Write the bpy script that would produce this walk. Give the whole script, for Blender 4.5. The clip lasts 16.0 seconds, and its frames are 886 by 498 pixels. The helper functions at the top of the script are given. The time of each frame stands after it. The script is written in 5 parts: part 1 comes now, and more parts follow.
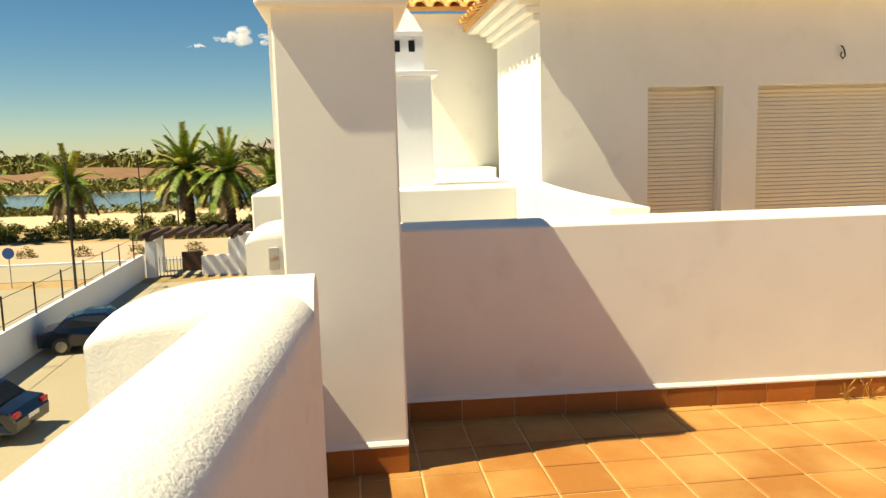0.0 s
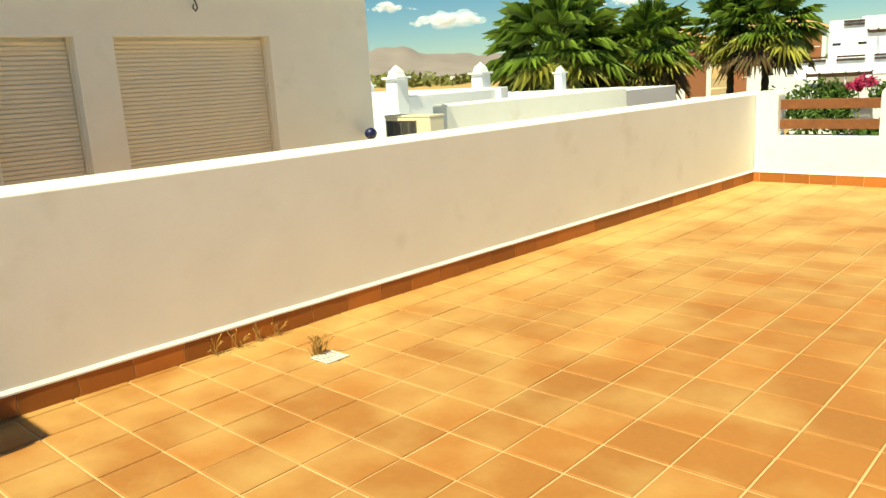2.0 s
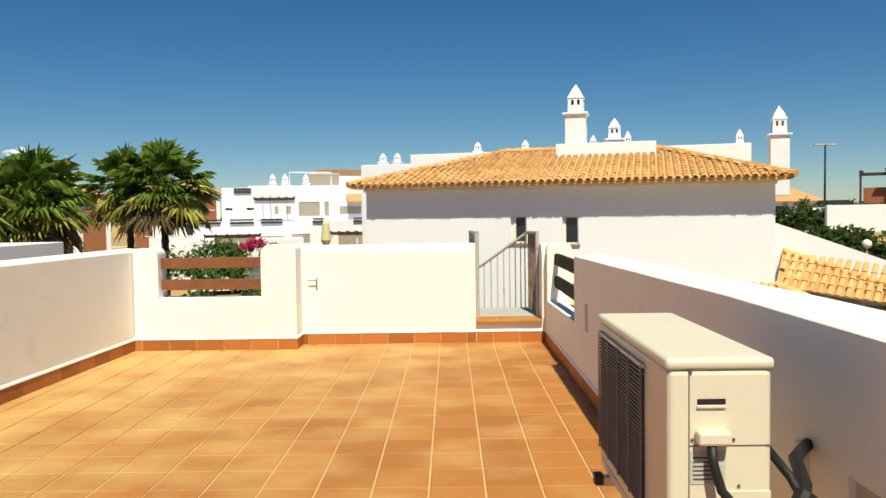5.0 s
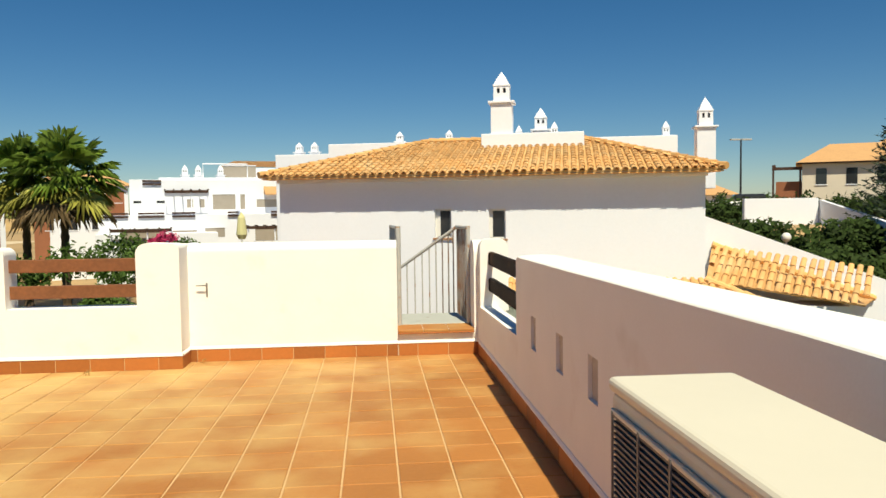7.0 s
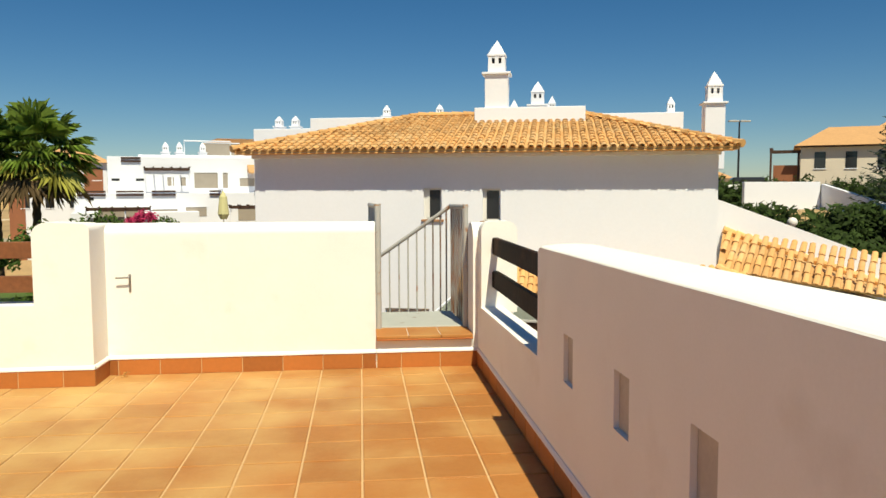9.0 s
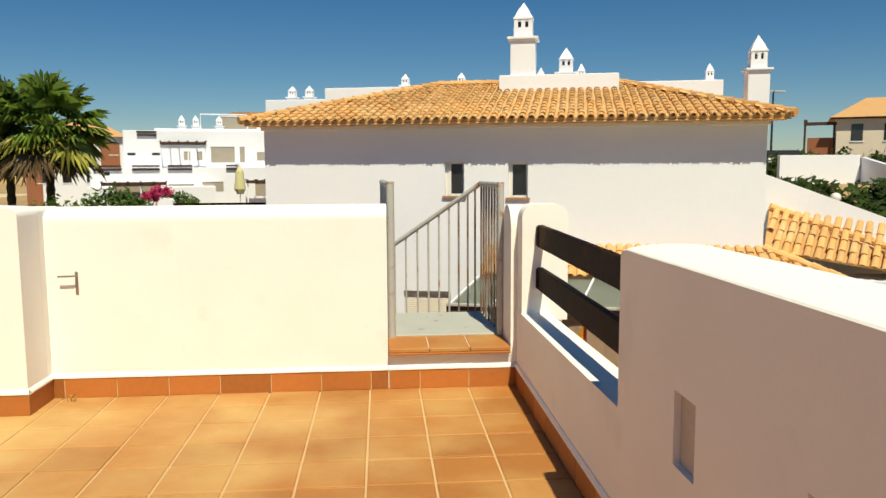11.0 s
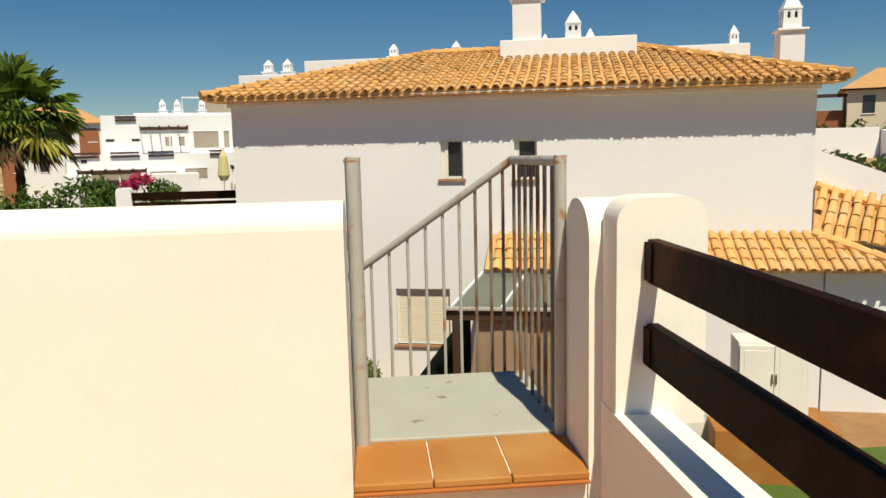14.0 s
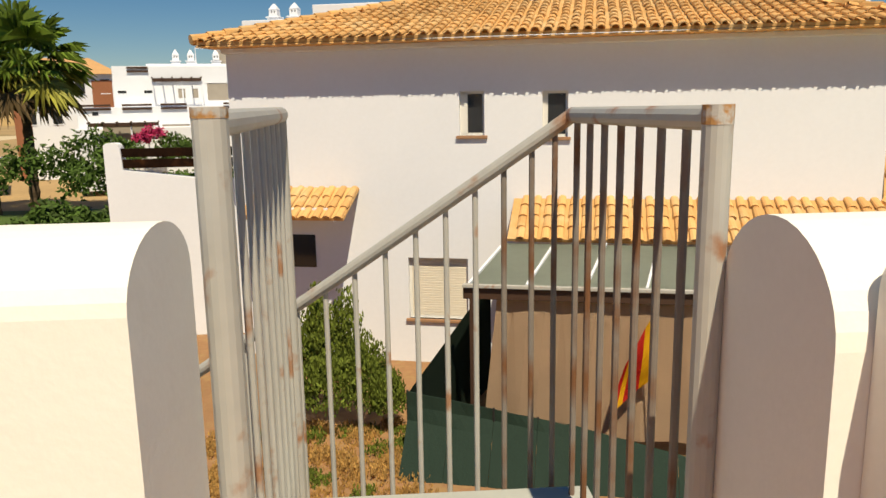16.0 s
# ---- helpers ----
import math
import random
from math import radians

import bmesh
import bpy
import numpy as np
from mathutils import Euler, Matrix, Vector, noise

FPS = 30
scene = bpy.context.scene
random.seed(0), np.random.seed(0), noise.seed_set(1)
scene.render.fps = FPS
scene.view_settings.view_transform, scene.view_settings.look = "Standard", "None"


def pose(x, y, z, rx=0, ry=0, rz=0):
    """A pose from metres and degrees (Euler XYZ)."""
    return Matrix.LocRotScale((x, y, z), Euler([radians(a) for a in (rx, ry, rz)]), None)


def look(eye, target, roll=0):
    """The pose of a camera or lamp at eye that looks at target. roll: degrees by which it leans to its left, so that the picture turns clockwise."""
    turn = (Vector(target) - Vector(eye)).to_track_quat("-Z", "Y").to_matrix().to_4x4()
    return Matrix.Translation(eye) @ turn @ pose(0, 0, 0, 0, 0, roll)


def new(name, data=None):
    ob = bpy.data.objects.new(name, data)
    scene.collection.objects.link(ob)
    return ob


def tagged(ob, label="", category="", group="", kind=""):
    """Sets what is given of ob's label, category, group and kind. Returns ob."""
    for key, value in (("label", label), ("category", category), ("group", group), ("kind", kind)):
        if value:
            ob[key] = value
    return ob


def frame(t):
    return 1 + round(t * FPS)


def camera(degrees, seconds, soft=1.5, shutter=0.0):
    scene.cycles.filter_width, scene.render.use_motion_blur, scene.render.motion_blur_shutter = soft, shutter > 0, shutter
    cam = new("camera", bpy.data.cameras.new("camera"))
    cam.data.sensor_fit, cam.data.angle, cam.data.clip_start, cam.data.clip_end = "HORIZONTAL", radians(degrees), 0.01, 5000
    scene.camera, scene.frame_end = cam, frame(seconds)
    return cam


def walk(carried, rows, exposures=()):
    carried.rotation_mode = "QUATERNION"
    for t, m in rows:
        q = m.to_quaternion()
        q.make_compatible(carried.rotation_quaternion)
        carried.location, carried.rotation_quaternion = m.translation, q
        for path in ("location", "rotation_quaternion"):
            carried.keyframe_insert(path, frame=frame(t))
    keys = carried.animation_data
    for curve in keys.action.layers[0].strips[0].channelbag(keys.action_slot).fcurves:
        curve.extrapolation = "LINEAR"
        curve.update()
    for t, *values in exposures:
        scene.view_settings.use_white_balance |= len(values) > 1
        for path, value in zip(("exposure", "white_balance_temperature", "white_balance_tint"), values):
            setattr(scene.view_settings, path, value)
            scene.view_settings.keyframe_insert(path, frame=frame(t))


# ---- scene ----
cam = camera(60.0, 16.0)
PATH = [
    (0, (0.022, -3.383, 1.781), (-1.947, -3.148, 1.515), -1.6),
    (0.5, (0.071, -3.214, 1.827), (-1.837, -2.713, 1.497), -2.5),
    (1, (0.133, -3.063, 1.818), (-1.653, -2.245, 1.442), -3.4),
    (1.5, (0.096, -2.918, 1.836), (-1.501, -1.79, 1.416), -3.2),
    (2, (-0.094, -2.643, 1.765), (-1.427, -1.218, 1.325), -3.3),
    (2.5, (-0.265, -2.26, 1.67), (-1.284, -0.596, 1.235), -2.7),
    (3, (-0.243, -2.041, 1.724), (-0.986, -0.222, 1.35), -2.8),
    (3.5, (-0.29, -1.681, 1.684), (-0.782, 0.241, 1.436), -2),
    (4, (-0.296, -1.423, 1.694), (-0.585, 0.55, 1.541), -1.6),
    (4.5, (-0.334, -1.21, 1.678), (-0.458, 0.784, 1.572), -1.2),
    (5, (-0.353, -0.949, 1.668), (-0.372, 1.049, 1.579), -0.8),
    (7.5, (-0.231, 0.923, 1.639), (-0.038, 2.91, 1.522), -0.9),
    (8, (-0.165, 1.38, 1.615), (0.032, 3.366, 1.484), -1),
    (8.5, (-0.16, 1.827, 1.636), (0.051, 3.81, 1.481), -1),
    (9, (-0.15, 2.31, 1.575), (0.062, 4.293, 1.419), -0.2),
    (11.5, (-0.041, 4.133, 1.572), (0.1, 6.115, 1.342), -0.7),
    (12, (-0.012, 4.583, 1.549), (0.112, 6.571, 1.366), -1.0),
    (12.5, (0.024, 5.092, 1.544), (0.15, 7.081, 1.38), -0.7),
    (13, (0.035, 5.6, 1.518), (0.184, 7.585, 1.331), -0.1),
    (13.5, (0.049, 6.023, 1.503), (0.218, 7.997, 1.23), -0.0),
    (14, (0.08, 6.374, 1.481), (0.254, 8.349, 1.213), -1.3),
    (14.5, (0.12, 6.803, 1.492), (0.307, 8.776, 1.223), -1.3),
    (15, (0.147, 7.223, 1.470), (0.344, 9.189, 1.164), -0.4),
    (15.5, (0.222, 7.698, 1.476), (0.396, 9.656, 1.104), 0.1),
    (16, (0.289, 8.130, 1.447), (0.407, 10.089, 1.065), -1.0),
]
walk(cam, [(r[0], look(*r[1:])) for r in PATH], [(0, 0.72, 8400, 1), (0.5, 0.68, 8450, -4), (1, 0.8, 8400, -11), (1.5, 0.76, 8100, -12), (2, 0.64, 7750, -11), (2.5, 0.52, 7300, -9), (3.5, 0.36, 6850, -1), (5, 0.31, 6800, 4), (9, 0.21, 6850, 4), (12.5, 0.08, 6950, 4), (14, 0.05, 7100, 6), (16, 0.08, 7250, 9)])

# ---- light ----
SUN_TO = Vector((0.115, -0.63, 1.0)).normalized()
world = bpy.data.worlds.new("world")
scene.world = world
world.use_nodes = True
wn = world.node_tree
sky = wn.nodes.new("ShaderNodeTexSky")
sky.sky_type = "NISHITA"
sky.sun_disc = False
sky.sun_elevation = math.asin(SUN_TO.z)
sky.sun_rotation = math.atan2(SUN_TO.x, SUN_TO.y)
sky.dust_density, sky.ozone_density, sky.air_density, sky.altitude = 0.1, 6.0, 1.0, 900
wn.nodes["Background"].inputs["Strength"].default_value = 0.05
clear = wn.nodes.new("ShaderNodeHueSaturation")
clear.inputs["Saturation"].default_value = 1.25
clear.inputs["Value"].default_value = 1.22
wn.links.new(sky.outputs[0], clear.inputs["Color"])
wn.links.new(clear.outputs[0], wn.nodes["Background"].inputs[0])
sun = new("sun", bpy.data.lights.new("sun", "SUN"))
sun.data.energy, sun.data.angle, sun.data.color = 5.0, radians(0.5), (1.0, 0.915, 0.74)
sun.matrix_world = look(SUN_TO * 50, (0, 0, 0))


# ---- materials ----
def material(name, color, rough=0.8, metal=0.0, grain=40.0, vary=0.06, bump=0.15, blotch=1.2, blot=0.06, random_part=0.0, island=0.0, spec=0.4, dirt=None, dirt_scale=2.0, dirt_amount=0.0, dirt_from=0.48, dirt_to=0.72, dirt_west=0.0, glow=0.0, waves=0.0, alpha=1.0):
    m = bpy.data.materials.new(name)
    m.use_nodes = True
    nt = m.node_tree
    bsdf = nt.nodes["Principled BSDF"]
    bsdf.inputs["Roughness"].default_value = rough
    bsdf.inputs["Metallic"].default_value = metal
    bsdf.inputs["Specular IOR Level"].default_value = spec
    co = nt.nodes.new("ShaderNodeTexCoord")
    fine = nt.nodes.new("ShaderNodeTexNoise")
    fine.inputs["Scale"].default_value, fine.inputs["Detail"].default_value = grain, 5
    big = nt.nodes.new("ShaderNodeTexNoise")
    big.inputs["Scale"].default_value, big.inputs["Detail"].default_value = blotch, 4
    geo = nt.nodes.new("ShaderNodeNewGeometry")
    for n in (fine, big):
        nt.links.new(geo.outputs["Position"], n.inputs["Vector"])

    def math_node(op, a, b):
        n = nt.nodes.new("ShaderNodeMath")
        n.operation = op
        for i, v in enumerate((a, b)):
            if isinstance(v, (int, float)):
                n.inputs[i].default_value = v
            else:
                nt.links.new(v, n.inputs[i])
        return n.outputs[0]

    value = math_node("ADD", math_node("MULTIPLY", math_node("SUBTRACT", fine.outputs["Fac"], 0.5), vary * 3),
                      math_node("MULTIPLY", math_node("SUBTRACT", big.outputs["Fac"], 0.5), blot * 3))
    if random_part:
        info = nt.nodes.new("ShaderNodeObjectInfo")
        value = math_node("ADD", value, math_node("MULTIPLY", math_node("SUBTRACT", info.outputs["Random"], 0.5), random_part * 2))
    if island:
        value = math_node("ADD", value, math_node("MULTIPLY", math_node("SUBTRACT", geo.outputs["Random Per Island"], 0.5), island * 2))
    hsv = nt.nodes.new("ShaderNodeHueSaturation")
    hsv.inputs["Color"].default_value = (*color, 1)
    nt.links.new(math_node("ADD", value, 1.0), hsv.inputs["Value"])
    out = hsv.outputs[0]
    if dirt:
        d = nt.nodes.new("ShaderNodeTexNoise")
        d.inputs["Scale"].default_value, d.inputs["Detail"].default_value = dirt_scale, 6
        nt.links.new(geo.outputs["Position"], d.inputs["Vector"])
        ramp = nt.nodes.new("ShaderNodeMapRange")
        ramp.inputs[1].default_value, ramp.inputs[2].default_value = dirt_from, dirt_to
        ramp.inputs[4].default_value = dirt_amount
        amount = d.outputs["Fac"]
        if dirt_west:
            xyz = nt.nodes.new("ShaderNodeSeparateXYZ")
            nt.links.new(geo.outputs["Position"], xyz.inputs[0])
            amount = math_node("SUBTRACT", amount, math_node("MULTIPLY", xyz.outputs[0], dirt_west))
            amount = math_node("ADD", amount, math_node("MULTIPLY", math_node("SUBTRACT", xyz.outputs[1], 3.0), dirt_west * 0.4))
        nt.links.new(amount, ramp.inputs[0])
        mix = nt.nodes.new("ShaderNodeMix")
        mix.data_type = "RGBA"
        nt.links.new(ramp.outputs[0], mix.inputs[0])
        nt.links.new(out, mix.inputs[6])
        mix.inputs[7].default_value = (*dirt, 1)
        out = mix.outputs[2]
    nt.links.new(out, bsdf.inputs["Base Color"])
    bsdf.inputs["Alpha"].default_value = alpha
    if glow:
        bsdf.inputs["Emission Color"].default_value = (*color, 1)
        bsdf.inputs["Emission Strength"].default_value = glow
    if bump:
        b = nt.nodes.new("ShaderNodeBump")
        b.inputs["Strength"].default_value, b.inputs["Distance"].default_value = bump, 0.01
        nt.links.new(math_node("ADD", fine.outputs["Fac"], math_node("MULTIPLY", big.outputs["Fac"], waves)), b.inputs["Height"])
        nt.links.new(b.outputs[0], bsdf.inputs["Normal"])
    return m


PLASTER = material("white_plaster", (0.865, 0.85, 0.80), 0.9, grain=75, vary=0.02, bump=0.07, waves=7.0, blotch=2.2, blot=0.035, spec=0.2, dirt=(0.56, 0.50, 0.40), dirt_scale=2.6, dirt_amount=0.35, dirt_from=0.60, dirt_to=0.85)
PLASTER_ROUGH = material("rough_white_plaster", (0.865, 0.85, 0.80), 0.95, grain=85, vary=0.03, bump=0.34, waves=1.5, blotch=9.0, blot=0.03, spec=0.15, dirt=(0.62, 0.57, 0.46), dirt_scale=6, dirt_amount=0.4, dirt_from=0.58, dirt_to=0.8)
PATCH = material("grey_recess_back", (0.50, 0.46, 0.40), 0.95, grain=45, vary=0.06, bump=0.3, blotch=7.0, blot=0.12, spec=0.15)
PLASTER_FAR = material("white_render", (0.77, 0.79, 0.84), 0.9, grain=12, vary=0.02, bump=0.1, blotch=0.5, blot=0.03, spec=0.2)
CREAM = material("cream_render", (0.70, 0.62, 0.50), 0.9, grain=12, vary=0.03, blotch=0.4, spec=0.2)
TILE = material("terracotta_tile", (0.40, 0.165, 0.040), 0.6, grain=30, vary=0.06, bump=0.2, blotch=1.1, blot=0.10, random_part=0.10, island=0.10, dirt=(0.60, 0.40, 0.15), dirt_scale=1.6, dirt_amount=0.8, dirt_from=0.53, dirt_to=0.95, dirt_west=0.065)
SKIRT = material("terracotta_skirting", (0.40, 0.135, 0.03), 0.6, grain=30, vary=0.08, bump=0.15, random_part=0.25)
GROUT = material("sandy_grout", (0.60, 0.40, 0.20), 0.95, grain=80, vary=0.06)
ROOF = material("clay_roof_tile", (0.64, 0.36, 0.135), 0.85, grain=18, vary=0.10, blotch=0.7, blot=0.08, island=0.15, random_part=0.15, dirt=(0.66, 0.50, 0.28), dirt_scale=1.5, dirt_amount=0.6)
ROOF_FAR = material("far_clay_roof", (0.56, 0.32, 0.14), 0.85, grain=6, vary=0.1, island=0.12)
STEEL = material("grey_painted_steel", (0.44, 0.43, 0.40), 0.45, 0.0, grain=25, vary=0.05, bump=0.1, blotch=6, dirt=(0.32, 0.12, 0.03), dirt_scale=9, dirt_amount=0.8, dirt_from=0.60, dirt_to=0.70, spec=0.5)
# Rust stains over a base darkened for the shade on these balusters.
RUST_SHADED = material("shaded_rusty_steel", (0.22, 0.19, 0.165), 0.6, 0.0, grain=25, vary=0.08, bump=0.15, blotch=6, dirt=(0.17, 0.065, 0.02), dirt_scale=5, dirt_amount=0.9, dirt_from=0.46, dirt_to=0.62, spec=0.4)
CONCRETE = material("grey_landing_paint", (0.42, 0.43, 0.39), 0.7, grain=30, vary=0.04, blotch=5, dirt=(0.22, 0.12, 0.06), dirt_scale=11, dirt_amount=0.8, dirt_from=0.66, dirt_to=0.74)
# Two tones of one wood: sunlit front planks, shade-darkened side planks.
WOOD_SUNLIT = material("sunlit_brown_wood", (0.20, 0.075, 0.028), 0.6, grain=25, vary=0.25, bump=0.3, blotch=4, blot=0.3)
WOOD = material("shade_toned_wood", (0.014, 0.006, 0.003), 0.6, grain=25, vary=0.3, bump=0.3, blotch=4, blot=0.35, spec=0.06, dirt=(0.10, 0.038, 0.013), dirt_scale=3.5, dirt_amount=0.6, dirt_from=0.54, dirt_to=0.78)
AC_WHITE = material("cream_painted_metal", (0.68, 0.63, 0.50), 0.45, grain=20, vary=0.01, bump=0.02, spec=0.5)
DARK = material("dark_plastic", (0.02, 0.02, 0.022), 0.5, vary=0.05)
BLACK_CABLE = material("black_rubber_pipe", (0.012, 0.012, 0.013), 0.55, vary=0.05)
SHUTTER = material("cream_roller_shutter", (0.74, 0.68, 0.57), 0.6, grain=15, vary=0.015, bump=0.05)
GLASS_DARK = material("dark_window_glass", (0.03, 0.032, 0.035), 0.08, vary=0.02, bump=0.0, spec=0.6)
GROUND = material("dry_earth", (0.40, 0.27, 0.13), 0.95, grain=3, vary=0.15, blotch=0.12, blot=0.15, dirt=(0.14, 0.13, 0.05), dirt_scale=0.08, dirt_amount=0.7)
ASPHALT = material("pale_asphalt", (0.36, 0.31, 0.22), 0.9, grain=15, vary=0.06, blotch=0.25, blot=0.08)
FROND_LOW = material("yellowing_palm_leaf", (0.30, 0.29, 0.055), 0.55, grain=8, vary=0.15, island=0.4, spec=0.3)
FROND = material("palm_leaf", (0.135, 0.205, 0.028), 0.55, grain=8, vary=0.15, island=0.5, spec=0.3)
FROND_DRY = material("dry_palm_leaf", (0.15, 0.10, 0.045), 0.7, grain=8, vary=0.15, island=0.3)
TRUNK = material("palm_bark", (0.085, 0.055, 0.032), 0.9, grain=14, vary=0.3, bump=0.6)
BUSH = material("olive_bush_leaf", (0.12, 0.155, 0.025), 0.7, grain=6, vary=0.2, island=0.5, spec=0.15)
HEDGE = material("dark_hedge_leaf", (0.026, 0.045, 0.010), 0.7, grain=6, vary=0.2, island=0.5, spec=0.1)
LEAF = material("green_leaf", (0.05, 0.09, 0.016), 0.65, grain=6, vary=0.2, island=0.5, spec=0.15)


# ---- builders ----
def part(name, bm, mat, parent=None, label="", smooth=False):
    me = bpy.data.meshes.new(name)
    bm.to_mesh(me)
    bm.free()
    me.materials.append(mat)
    if smooth:
        for p in me.polygons:
            p.use_smooth = True
    ob = new(name, me)
    if parent is not None:
        ob.parent = parent
    if label:
        ob["label"] = label
    return ob


def thing(name, m, label, category, group="", kind=""):
    ob = new(name)
    ob.matrix_basis = m
    ob.empty_display_size = 0.1
    return tagged(ob, label, category, group, kind)


def box(bm, x0, x1, y0, y1, z0, z1, bevel=0.0, m=None, seg=2):
    g = bmesh.ops.create_cube(bm, size=1)
    vs = g["verts"]
    for v in vs:
        v.co = Vector(((x0 + x1) / 2 + v.co.x * (x1 - x0), (y0 + y1) / 2 + v.co.y * (y1 - y0), (z0 + z1) / 2 + v.co.z * (z1 - z0)))
    if m is not None:
        for v in vs:
            v.co = m @ v.co
    if bevel:
        es = {e for v in vs for e in v.link_edges}
        bmesh.ops.bevel(bm, geom=list(es), offset=bevel, segments=seg, affect="EDGES", profile=0.5)
    return bm


def boxed(*a, **k):
    return box(bmesh.new(), *a, **k)


def tube(bm, pts, r, n=10):
    """A round bar along points."""
    pts = [Vector(p) for p in pts]
    rings = []
    for i, p in enumerate(pts):
        d = (pts[min(i + 1, len(pts) - 1)] - pts[max(i - 1, 0)]).normalized()
        a = d.orthogonal().normalized() if i == 0 else (rings[-1][1] - d * rings[-1][1].dot(d)).normalized()
        b = d.cross(a)
        rr = r[i] if isinstance(r, (list, tuple)) else r
        rings.append(([bm.verts.new(p + a * (math.cos(2 * math.pi * k / n) * rr) + b * (math.sin(2 * math.pi * k / n) * rr)) for k in range(n)], a))
    for (r0, _), (r1, _) in zip(rings, rings[1:]):
        for k in range(n):
            bm.faces.new((r0[k], r0[(k + 1) % n], r1[(k + 1) % n], r1[k]))
    bm.faces.new(rings[0][0][::-1])
    bm.faces.new(rings[-1][0])
    return bm


def extrude(bm, outline, axis, a, b):
    """A closed outline of (u, v) pairs carried from a to b along axis x, y or z."""
    def place(u, v, w):
        return {"x": (w, u, v), "y": (u, w, v), "z": (u, v, w)}[axis]
    r0 = [bm.verts.new(place(u, v, a)) for u, v in outline]
    r1 = [bm.verts.new(place(u, v, b)) for u, v in outline]
    n = len(outline)
    for k in range(n):
        bm.faces.new((r0[k], r0[(k + 1) % n], r1[(k + 1) % n], r1[k]))
    bm.faces.new(r0[::-1])
    bm.faces.new(r1)
    bmesh.ops.recalc_face_normals(bm, faces=bm.faces)
    return bm


def coped(u0, u1, z0, z1, rise=0.04, n=8):
    """The outline of a wall with a softly rounded top."""
    pts = [(u0, z0), (u1, z0)]
    for k in range(n + 1):
        t = math.pi * k / n
        pts.append(((u0 + u1) / 2 + math.cos(t) * (u1 - u0) / 2, z1 - rise + math.sin(t) * rise))
    return pts


def setting(name, bm, mat, label="", smooth=False, category=""):
    return tagged(part(name, bm, mat, None, label, smooth), label, category or name.split("_")[0], kind="structure")


def sheet(bm, us, vs, holes, place, depth):
    """A face cut into a grid, with recesses: holes are (u0, u1, v0, v1) on grid lines, place maps (u, v, d)."""
    us, vs = sorted(us), sorted(vs)

    def quad(*pts):
        bm.faces.new([bm.verts.new(place(*p)) for p in pts])
    for u0, u1 in zip(us, us[1:]):
        for v0, v1 in zip(vs, vs[1:]):
            if not any(h[0] - 1e-6 <= u0 and u1 <= h[1] + 1e-6 and h[2] - 1e-6 <= v0 and v1 <= h[3] + 1e-6 for h in holes):
                quad((u0, v0, 0), (u1, v0, 0), (u1, v1, 0), (u0, v1, 0))
    for a, b, c, e in holes:
        quad((a, c, 0), (a, e, 0), (a, e, depth), (a, c, depth))
        quad((b, e, 0), (b, c, 0), (b, c, depth), (b, e, depth))
        quad((a, e, 0), (b, e, 0), (b, e, depth), (a, e, depth))
        quad((b, c, 0), (a, c, 0), (a, c, depth), (b, c, depth))
        quad((a, c, depth), (b, c, depth), (b, e, depth), (a, e, depth))
    return bm


def holed(holes, u0, u1, v0, v1, step=0.0):
    us = {u0, u1} | {h[i] for h in holes for i in (0, 1)}
    vs = {v0, v1} | {h[i] for h in holes for i in (2, 3)}
    return us, vs


# ---- the terrace: walls ----
GZ, YARD = -5.4, -4.0
XR, YF, YL = 0.88, 9.02, 8.66
TP, TPY = 0.345, 0.337
TX0, TY0 = -0.848, 2.671
LW = pose(-4.36, YL, 0, 0, 0, -2.10)

floor = setting("floor", boxed(-5.1, XR + 0.2, -4.1, YF + 0.2, -0.35, -0.008), GROUT, "terracotta tiled terrace floor with sandy joints")

bm = extrude(bmesh.new(), coped(-0.36, 0, GZ, 1.29, 0.045, 20), "y", -12.25, 0.28)
bm.transform(LW)
wall_left = setting("wall_left", bm, PLASTER, "long white rendered terrace parapet wall")


def arc(cx, cz, r, a0, a1, n=12):
    return [(cx + math.cos(radians(a0 + (a1 - a0) * k / n)) * r, cz + math.sin(radians(a0 + (a1 - a0) * k / n)) * r) for k in range(n + 1)]


outline = [(-4.35, GZ), (-2.30, GZ)] + arc(-2.36, 1.25, 0.06, 0, 90) + arc(-2.63, 1.21, 0.11, 90, 180) + [(-2.74, 0.66), (-4.04, 0.66)] + arc(-4.12, 1.21, 0.08, 0, 90) + [(-4.35, 1.29)]
bm = extrude(bmesh.new(), outline, "y", YL, YL + 0.28)
bm2 = box(bm, -2.56, -2.301, YL + 0.27, YF + 0.28, GZ, 1.29, 0.02)
wall_front_low = setting("wall_front_low", bm, PLASTER, "low white parapet with a railed opening")
bm = extrude(bmesh.new(), coped(YF, YF + 0.29, GZ, 1.292, 0.09, 16), "x", -2.30, -0.03)
wall_front = setting("wall_front", bm, PLASTER, "white rendered storage wall with rounded top")
bm = extrude(bmesh.new(), coped(YF, YF + 0.34, GZ, 1.275, 0.15, 18), "x", 0.835, 1.20)
setting("wall_front_fin", bm, PLASTER, "white rendered wall stub beside the landing")

